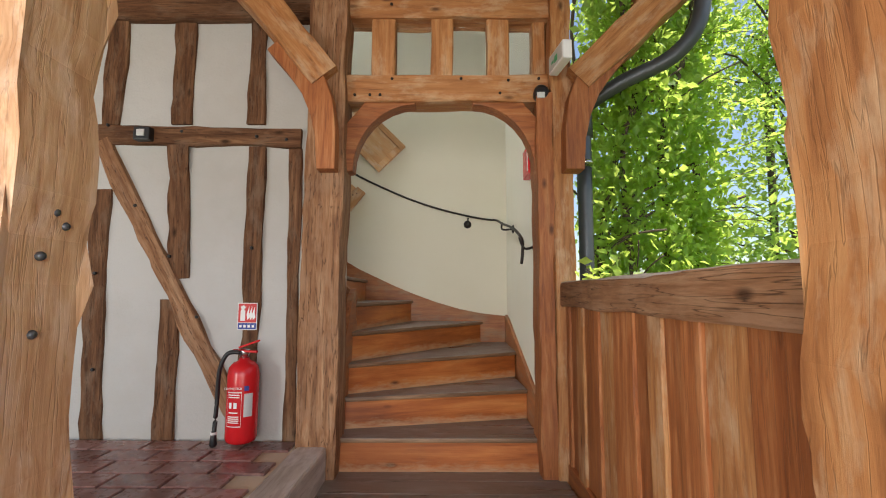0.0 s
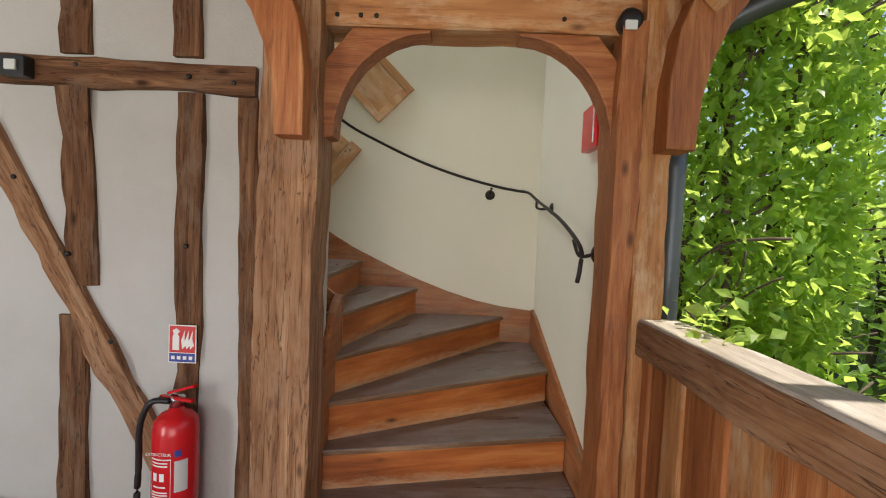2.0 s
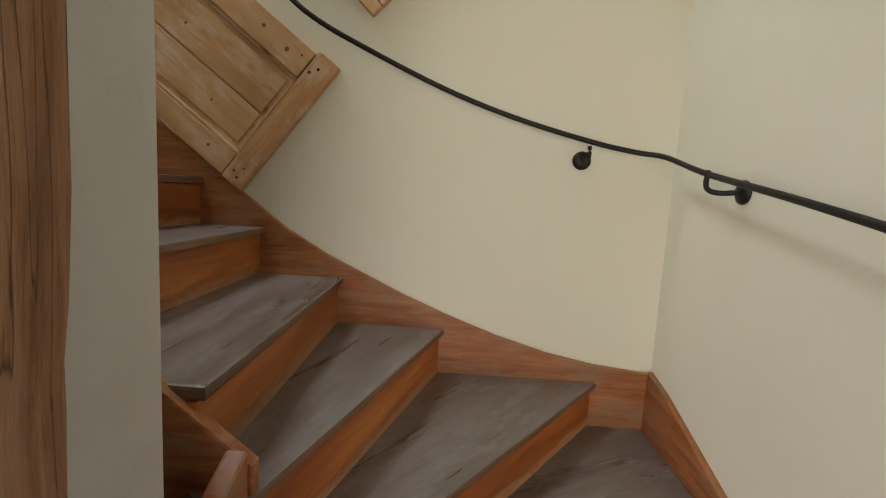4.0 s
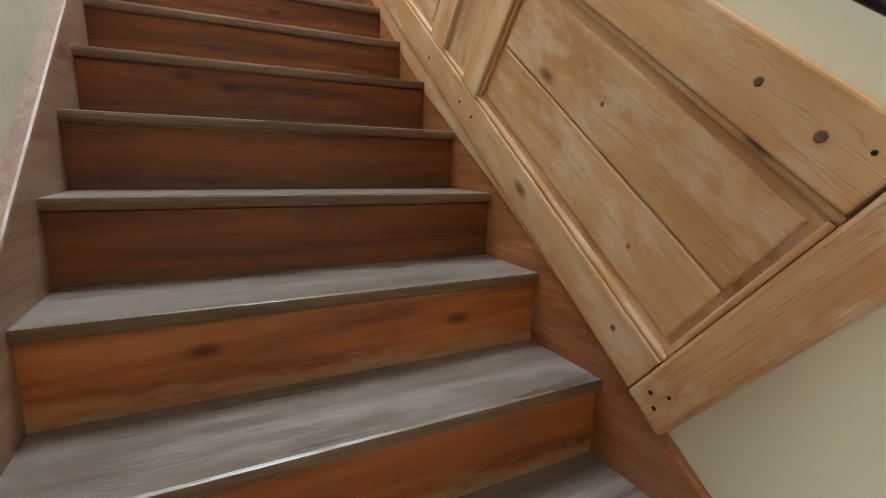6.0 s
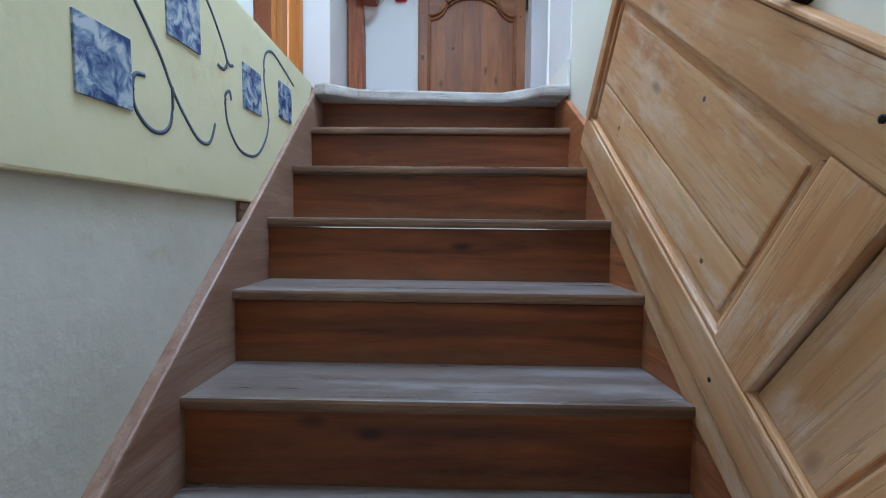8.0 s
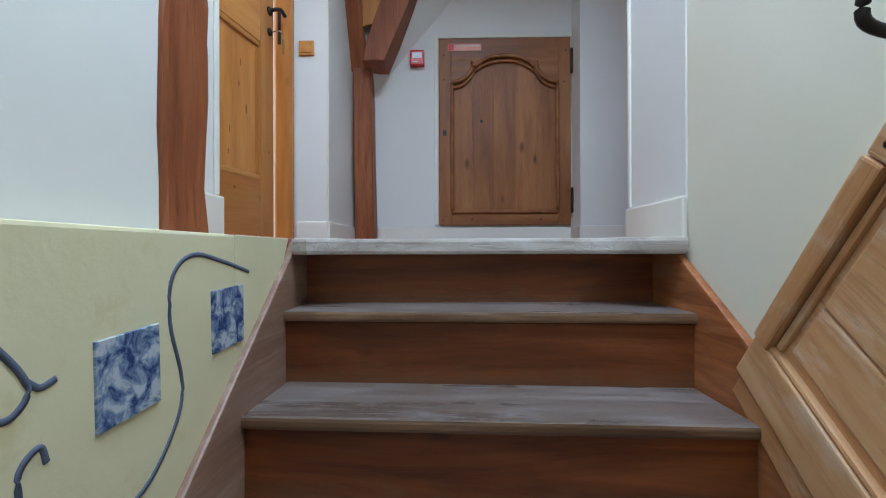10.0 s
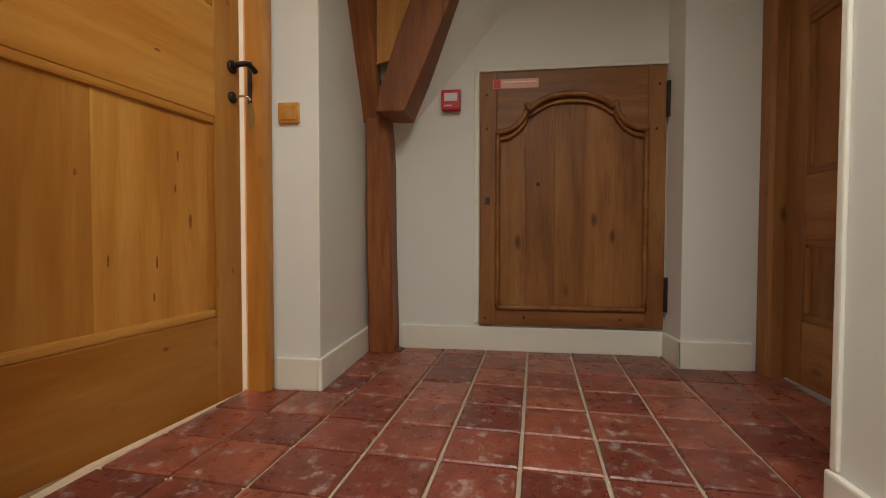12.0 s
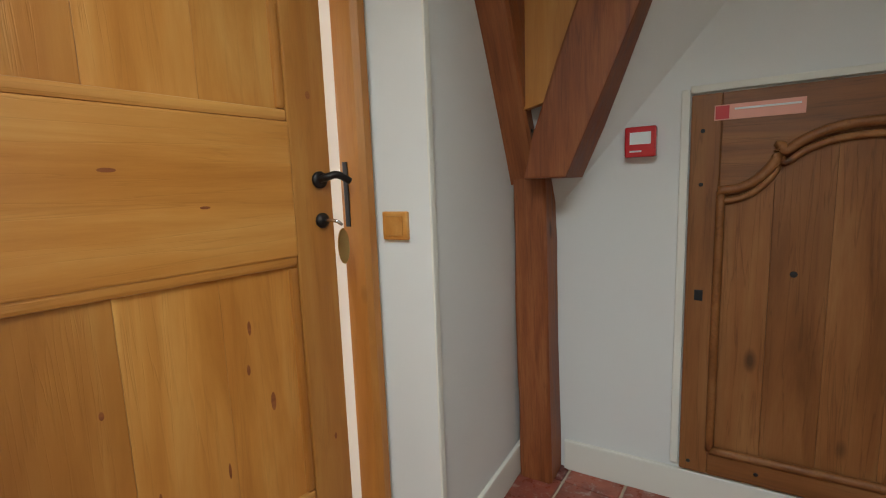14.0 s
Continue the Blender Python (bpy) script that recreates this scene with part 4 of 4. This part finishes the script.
block("strip", (-4.144, -4.131), (3.348, 4.158), (4.408, 4.428), SKIRT, cup, 0.003)

label = thing("label", (-4.115, 3.5, 4.345), "pink and white safety label on the cupboard door", "label")
block("sheet", (-4.119, -4.1165), (3.408, 3.61), (4.325, 4.366), PINK, label)
block("red_square", (-4.1166, -4.1155), (3.411, 3.443), (4.328, 4.363), RED_PAPER, label)
block("bar", (-4.1166, -4.1156), (3.455, 3.6), (4.35, 4.355), PAPER, label)

call = thing("fire_call_point", (-4.13, 3.22, 4.28), "red fire alarm call point with a white window", "fire alarm")
block("case", (-4.145, -4.1), (3.177, 3.264), (4.238, 4.327), RED, call, 0.006)
block("window", (-4.1, -4.098), (3.192, 3.25), (4.275, 4.31), PAPER, call)
block("bar", (-4.1, -4.098), (3.192, 3.225), (4.252, 4.257), PAPER, call)

sw = thing("light_switch", (-3.51, 2.74, 4.08), "square wooden light switch plate", "switch")
block("plate", (-3.52, -3.508), (2.704, 2.778), (4.045, 4.115), DOOR, sw, 0.004)
block("rocker", (-3.509, -3.504), (2.716, 2.766), (4.056, 4.104), DOOR, sw, 0.002)

fp = thing("roof_post", (-4.1, 2.92, TOP), "stained oak post with braces spreading to the roof", "post")
beam("post", (-4.08, 2.918, TOP), (-4.08, 2.9, 4.25), 0.11, 0.125, FRAME, fp, 0.004, up=(1, 0, 0))
plate("brace", [(2.925, 4.185), (3.05, 4.185), (3.17, 4.46), (3.29, 4.74), (3.41, 5.02), (3.23, 5.02), (3.12, 4.756), (3.02, 4.5), (2.95, 4.3)], 0.21, FRAME, upright(-4.12, 0, 0, "+x"), fp, 0.008, True)
beam("brace", (-4.09, 2.88, 4.2), (-3.7, 2.88, 5.0), 0.1, 0.14, FRAME, fp, 0.006, up=(1, 0, 0))
plate("brace_board", [(2.9, 4.38), (2.985, 4.4), (3.13, 4.76), (3.24, 5.02), (2.87, 5.02)], 0.03, DOOR, upright(-3.955, 0, 0, "+x"), fp, 0.003, True)
for z in (4.33,):
    turned("peg", [(0.012, 0), (0.012, 0.012), (0.006, 0.016)], IRON, upright(-3.985, 2.92, z, "+x"), fp, 8)

# skirting boards
def skirting(x, y):
    return structure(block("baseboard", x, y, (TOP - 0.004, TOP + 0.108), SKIRT, bevel=0.006), "cream painted skirting board on the tiled landing", "baseboard")


skirting((-4.145, -4.13), (2.985, 4.155))
skirting((-3.96, -3.945), (4.145, 4.42))
skirting((-4.13, -3.945), (4.145, 4.16))
skirting((-4.14, -3.505), (2.84, 2.855))
skirting((-3.52, -3.505), (2.69, 2.84))
skirting((-2.948, -2.56), (4.03, 4.045))
skirting((-2.948, -2.93), (4.045, 4.44))
skirting((-2.52, -2.36), (2.84, 2.856))
skirting((-2.52, -2.505), (2.66, 2.84))
for x, y in (((-2.943, -2.925), (4.036, 4.045)), ((-3.535, -3.512), (2.84, 2.847)), ((-2.513, -2.49), (2.84, 2.847))):
    structure(block("trim", x, y, (TOP + 0.11, 5.4), SKIRT, bevel=0.004), "white painted corner bead", "trim")

# ---- gallery: extinguisher, signs, lamps, pipe ----
ext = thing("fire_extinguisher", (-0.475, 2.43, 0.2), "red fire extinguisher with black hose on the wall", "fire extinguisher")
em = Matrix.Translation((-0.475, 2.43, 0.185))
turned("cylinder", [(0.05, 0), (0.075, 0.012), (0.082, 0.03), (0.082, 0.36), (0.076, 0.4), (0.055, 0.425), (0.03, 0.435), (0.026, 0.45)], RED, em, ext, 32)
turned("neck", [(0.024, 0.45), (0.026, 0.47), (0.03, 0.475), (0.03, 0.49), (0.016, 0.5)], STEEL, em, ext, 16)
beam("lever", (-0.53, 2.42, 0.675), (-0.395, 2.4, 0.67), 0.02, 0.012, RED, ext, 0, bevel=0.003)
beam("lever", (-0.5, 2.42, 0.69), (-0.385, 2.4, 0.73), 0.02, 0.01, RED, ext, 0, bevel=0.003)
tube("hose", [(-0.485, 2.4, 0.665), (-0.55, 2.39, 0.66), (-0.59, 2.39, 0.57), (-0.6, 2.4, 0.42), (-0.605, 2.4, 0.3), (-0.605, 2.39, 0.2)], 0.012, BLACK, ext)
turned("nozzle", [(0.014, 0), (0.02, 0.01), (0.016, 0.05), (0.013, 0.08)], BLACK, Matrix.Translation((-0.605, 2.39, 0.172)), ext, 12)
turned("nozzle_ring", [(0.0165, 0), (0.0165, 0.014)], PAPER, Matrix.Translation((-0.605, 2.39, 0.235)), ext, 12)


def wrap(name, a0, a1, z0, z1, mat, r=0.0828):
    """A label that lies round the cylinder between two angles."""
    bm = bmesh.new()
    n = 10
    low, high = [], []
    for i in range(n + 1):
        a = radians(a0 + (a1 - a0) * i / n)
        low.append(bm.verts.new((r * math.cos(a), r * math.sin(a), z0)))
        high.append(bm.verts.new((r * math.cos(a), r * math.sin(a), z1)))
    for i in range(n):
        bm.faces.new((low[i], low[i + 1], high[i + 1], high[i]))
    return finish(name, bm, mat, ext, em, True)


wrap("label_bar", -128, -70, 0.275, 0.28, PAPER)
wrap("label_bar", -128, -70, 0.1, 0.104, PAPER)
wrap("label_bar", -128, -127, 0.1, 0.28, PAPER)
wrap("label_bar", -71, -70, 0.1, 0.28, PAPER)
for z in (0.262, 0.25, 0.15, 0.14, 0.13, 0.12):
    wrap("text_bar", -122, -78, z, z + 0.005, PAPER, 0.083)
wrap("pictogram", -118, -106, 0.195, 0.225, PAPER, 0.083)
wrap("pictogram", -98, -86, 0.195, 0.225, PAPER, 0.083)
wrap("pictogram", -118, -82, 0.17, 0.176, PAPER, 0.083)
wrap("blue_label", -62, -30, 0.15, 0.27, LAMP_GLASS)
wrap("blue_mark", -62, -46, 0.285, 0.31, BLUE_PAPER)
word = bpy.data.curves.new("word", "FONT")
word.body, word.size, word.align_x, word.extrude = "EXTINCTEUR", 0.016, "CENTER", 0.0004
wo = new("word", word)
word.materials.append(PAPER)
wo.matrix_world = upright(-0.49, 2.3455, 0.478)
wo.parent, wo.matrix_parent_inverse = ext, ext.matrix_world.inverted()

sign = thing("fire_sign", (-0.507, 2.52, 0.855), "red and blue fire extinguisher sign on a stud", "sign")
SY = 2.512
block("sheet", (-0.562, -0.45), (SY, SY + 0.004), (0.778, 0.932), PAPER, sign)
block("red_field", (-0.558, -0.454), (SY - 0.001, SY), (0.82, 0.928), RED_PAPER, sign)
block("blue_field", (-0.558, -0.454), (SY - 0.001, SY), (0.782, 0.817), BLUE_PAPER, sign)
plate("pictogram", [(-0.545, 0.83), (-0.545, 0.885), (-0.54, 0.895), (-0.545, 0.91), (-0.53, 0.918), (-0.515, 0.908), (-0.525, 0.895), (-0.518, 0.885), (-0.518, 0.83)], 0.001, PAPER, upright(0, SY - 0.001, 0), sign, 0)
for i in range(3):
    plate("flame", [(-0.505 + i * 0.016, 0.835), (-0.51 + i * 0.016, 0.87), (-0.495 + i * 0.016, 0.912), (-0.497 + i * 0.016, 0.875), (-0.49 + i * 0.016, 0.85)], 0.001, PAPER, upright(0, SY - 0.001, 0), sign, 0)
for i in range(4):
    block("bar", (-0.55 + i * 0.024, -0.536 + i * 0.024), (SY - 0.002, SY - 0.001), (0.792, 0.806), PAPER, sign)

el = thing("emergency_lamp", (-1.16, 2.49, 1.925), "small black emergency lamp on the oak rail", "lamp")
block("case", (-1.21, -1.115), (2.465, 2.52), (1.885, 1.965), BLACK, el, 0.006)
block("lens", (-1.185, -1.14), (2.455, 2.466), (1.905, 1.945), LAMP_GLASS, el, 0.004)
spot = thing("spot_lamp", (1.18, 2.45, 2.15), "small black and white spot lamp under the lintel", "lamp")
turned("body", [(0.02, 0), (0.042, 0.01), (0.045, 0.06), (0.03, 0.075)], BLACK, upright(1.185, 2.485, 2.155), spot, 20)
block("lens", (1.155, 1.2), (2.4, 2.412), (2.11, 2.145), LAMP_GLASS, spot, 0.005)
ex = thing("exit_sign", (1.2, 2.05, 2.15), "white box exit sign with a green face", "exit sign")
xm = Matrix.Translation((1.2, 2.3, 2.19)) @ pose(0, 0, 0, 0, 0, 8)
block("case", (0, 0.05), (-0.2, 0), (0, 0.1), PAPER, ex, 0.006, xm)
block("face", (-0.003, 0), (-0.19, -0.01), (0.01, 0.09), LAMP_GLASS, ex, 0.001, xm)
block("pictogram", (-0.0045, -0.003), (-0.13, -0.09), (0.025, 0.06), GREEN_SIGN, ex, 0.0005, xm)
block("arrow", (-0.0045, -0.003), (-0.08, -0.05), (0.035, 0.05), GREEN_SIGN, ex, 0.0005, xm)
box = thing("alarm_box", (1.185, 2.75, 1.85), "red alarm box on the stair wall", "alarm box")
block("case", (1.145, 1.19), (2.66, 2.86), (1.74, 1.93), RED, box, 0.008)
block("strip", (1.142, 1.146), (2.68, 2.69), (1.76, 1.91), PAPER, box)

pipe = thing("downpipe", (1.47, 2.68, 0), "dark zinc rainwater downpipe with a swan neck", "downpipe")
tube("pipe", [(1.505, 2.7, -0.35), (1.505, 2.7, 0.8), (1.507, 2.7, 1.78)], 0.045, ZINC, pipe, n=16)
tube("pipe", [(1.507, 2.7, 1.8), (1.507, 2.7, 2.0), (1.512, 2.69, 2.14), (1.56, 2.63, 2.2), (1.72, 2.54, 2.28), (1.95, 2.43, 2.37), (2.08, 2.36, 2.55), (2.12, 2.34, 2.9)], 0.046, ZINC, pipe, n=16)
turned("socket", [(0.056, 0), (0.056, 0.14), (0.05, 0.15)], ZINC, Matrix.Translation((1.507, 2.7, 1.98)), pipe, 20)
turned("collar", [(0.052, 0), (0.056, 0.01), (0.052, 0.025)], STEEL, Matrix.Translation((1.507, 2.7, 1.8)), pipe, 20)

# ---- planting ----


def leaves(name, count, place, size, parent, seed, droop=0.5):
    """Many small pointed leaves, each four triangles, in one sheet mesh."""
    rng = np.random.default_rng(seed)
    verts, faces = [], []
    for _ in range(count):
        p = Vector(place(rng))
        L = size * (0.6 + 0.8 * rng.random())
        e = Euler((rng.normal(0, droop), rng.normal(0, droop), rng.random() * 6.28))
        r = e.to_matrix()
        k = len(verts)
        for q in ((0, 0, 0), (L * 0.45, L * 0.3, L * 0.05), (L, 0, -L * 0.12), (L * 0.45, -L * 0.3, L * 0.05), (L * 0.45, 0, -L * 0.03)):
            verts.append(p + r @ Vector(q))
        faces += [(k, k + 4, k + 1), (k + 1, k + 4, k + 2), (k, k + 3, k + 4), (k + 3, k + 2, k + 4)]
    me = bpy.data.meshes.new(name)
    me.from_pydata(verts, [], faces)
    me.materials.append(LEAF)
    ob = new(name, me)
    ob["kind"] = "stuff"
    ob.parent, ob.matrix_parent_inverse = parent, parent.matrix_world.inverted()
    return ob


def hedge_place(rng):
    """Mostly on the end that faces the gallery and on the sunny long side."""
    z = -0.3 + 5.0 * rng.random()
    bulge = 0.12 * noise.noise((z * 1.7, 2, 3))
    depth = abs(rng.normal(0, 0.2))
    if rng.random() < 0.66:
        x = 1.6 + 0.85 * rng.random()
        lump = 0.14 * noise.noise((x * 2.3, z * 2.1, 7))
        return x + bulge * (x - 1.6), 2.72 + lump + depth, z
    y = 2.7 + 2.6 * rng.random()
    return 2.45 + bulge + 0.14 * noise.noise((y * 2, z * 2, 1)) - depth, y, z


hedge = thing("hedge", (2.05, 3.3, -0.35), "tall leafy green hornbeam hedge close to the gallery", "hedge")
leaves("leaves", 25000, hedge_place, 0.066, hedge, 5, 0.85)
rng = random.Random(4)
stems = [(1.68, 2.86), (1.86, 2.84), (2.1, 2.95), (2.3, 3.0), (1.75, 3.4), (2.2, 3.5), (2.05, 4.2)]
for x, y in stems:
    pts = [(x + rng.uniform(-0.05, 0.09) * j * 0.6, y + rng.uniform(-0.08, 0.08) * j * 0.5, -0.36 + j * 0.8) for j in range(7)]
    tube("trunk", pts, rng.uniform(0.018, 0.03), BARK, hedge, n=8, closed_steps=3)
    for j in range(14):
        k = rng.uniform(0.6, 5.4)
        p = Vector(pts[int(k)]).lerp(Vector(pts[int(k) + 1]), k % 1)
        q = p + Vector((rng.uniform(-0.15, 0.45), rng.uniform(-0.22, 0.1), rng.uniform(0.08, 0.3)))
        tube("branch", [p, (p + q) / 2 + Vector((0, -0.03, 0.03)), q], rng.uniform(0.004, 0.009), BARK, hedge, n=5, closed_steps=2)
shoots = []
for i in range(34):
    p = Vector((2.4 + rng.uniform(-0.12, 0.05), 2.66 + rng.random() ** 2 * 1.2, 0.5 + rng.random() * 3.2))
    q = p + Vector((rng.uniform(0.12, 0.34), rng.uniform(-0.2, 0.05), rng.uniform(-0.02, 0.12)))
    shoots.append((p, q))
    tube("branch", [p, (p + q) / 2 + Vector((0, 0, 0.015)), q], 0.0025, BARK, hedge, n=4, closed_steps=2)


def shoot_place(rng):
    p, q = shoots[rng.integers(len(shoots))]
    return p.lerp(q, rng.random()) + Vector(rng.normal(0, 0.018, 3))


leaves("leaves", 700, shoot_place, 0.06, hedge, 15, 0.3)


def sprig_place(rng):
    return 1.43 + rng.normal(0, 0.05), 2.22 + rng.normal(0, 0.1), 1.065 + abs(rng.normal(0, 0.06))


sprig = thing("creeper_shoot", (1.42, 2.3, 1.03), "green leafy shoot lying over the parapet rail", "plant")
leaves("leaves", 40, sprig_place, 0.06, sprig, 8, 0.5)
tube("stem", [(1.5, 2.35, 0.9), (1.43, 2.32, 1.07), (1.38, 2.3, 1.12)], 0.005, BARK, sprig, n=5)


def tree(x, y, h, r, count, seed, leaf=0.13):
    """A tapered trunk with limbs and a loose crown of clumps of leaves."""
    t = thing("tree", (x, y, -0.35), "broad-leaved tree with bright green summer foliage", "tree", "trees beyond the hedge")
    rg = random.Random(seed)
    tube("trunk", [(x, y, -0.4), (x + 0.1, y, h * 0.4), (x + rg.uniform(-0.3, 0.3), y, h * 0.9)], 0.04 + h * 0.006, BARK, t, n=8)
    clumps = []
    for i in range(26):
        a = rg.random() * 6.28
        d = r * math.sqrt(rg.random())
        z = h * (0.08 + 0.92 * rg.random())
        c = Vector((x + math.cos(a) * d, y + math.sin(a) * d, z))
        clumps.append((c, 0.35 + 0.55 * rg.random()))
        if i % 2:
            tube("limb", [(x + 0.05, y, z * 0.7), (Vector((x, y, z * 0.85)) + c) / 2, c], 0.025, BARK, t, n=5, closed_steps=2)

    def place(rn):
        c, s = clumps[rn.integers(len(clumps))]
        return c + Vector(rn.normal(0, 1, 3)) * s * 0.55
    leaves("leaves", count, place, leaf, t, seed, 0.6)
    return t


for i, (x, y, h, r, n) in enumerate(((7.4, 4.4, 4.2, 1.7, 4500), (8.5, 7.5, 7.5, 2.2, 3500), (11.0, 5.0, 7.0, 2.6, 4500), (12.5, 9.5, 9.5, 3, 3000), (9, 11.5, 9, 3, 2600), (13, 3, 9, 3, 3500), (6.2, 4.6, 1.5, 1.3, 4500), (9.5, 5.9, 1.8, 1.6, 3500), (16, 12, 10, 3.4, 3500), (17, 7, 9, 3.2, 3500), (7.6, 8.8, 9, 2.4, 9000), (10.5, 9.8, 9, 2.6, 7000), (6.2, 6.8, 2.2, 1.5, 5000), (8.2, 6.0, 4.5, 1.7, 5000))):
    tree(x, y, h, r, n, 20 + i)

# ---- tiles ----
def tile_mesh(name, w, d, mat, h=0.02):
    bm = bmesh.new()
    bmesh.ops.create_cube(bm, size=1)
    for v in bm.verts:
        v.co = Vector((v.co.x * w, v.co.y * d, v.co.z * h))
    bmesh.ops.bevel(bm, geom=[e for e in bm.edges if e.verts[0].co.z > 0 and e.verts[1].co.z > 0], offset=0.004, segments=1, affect="EDGES")
    me = bpy.data.meshes.new(name)
    bm.to_mesh(me)
    bm.free()
    me.materials.append(mat)
    return me


def lay(name, me, x, y, z, turn, parent):
    ob = new(name, me)
    ob.matrix_world = pose(x, y, z + random.uniform(-0.0012, 0.0012), random.uniform(-0.3, 0.3), random.uniform(-0.3, 0.3), turn + random.uniform(-0.5, 0.5))
    ob.parent, ob.matrix_parent_inverse = parent, parent.matrix_world.inverted()


square = tile_mesh("tile", 0.178, 0.178, TILE)
turn = 4.0
ca, sa = math.cos(radians(turn)), math.sin(radians(turn))
for i in range(-3, 10):
    for j in range(-6, 8):
        u, v = -2.81 - 0.188 * i, 3.385 + 0.188 * j
        x = -2.82 + (u + 2.82) * ca + (v - 3.385) * sa
        y = 3.385 - (u + 2.82) * sa + (v - 3.385) * ca
        if not (-4.2 < x and 2.52 < y < 4.5):
            continue
        if x > -2.75 and y > 2.9 or x > -2.42:
            continue
        lay("tile", square, x, y, TOP - 0.012, -turn, landing_floor)
for x0, x1 in ((-2.745, -2.61), (-2.6, -2.42), (-2.41, -2.3)):
    block("tile", (x0, x1), (2.905, 2.984), (TOP - 0.02, TOP + 0.004), TILE, landing_floor, 0.003)
paver = tile_mesh("tile", 0.252, 0.142, PAVER)
for i in range(9):
    for j in range(14):
        x, y = -0.32 - 0.265 * i - (0.13 if j % 2 else 0), 2.43 - 0.153 * j
        if x > -3.3:
            lay("tile", paver, x, y, 0.158, 0, tile_floor)
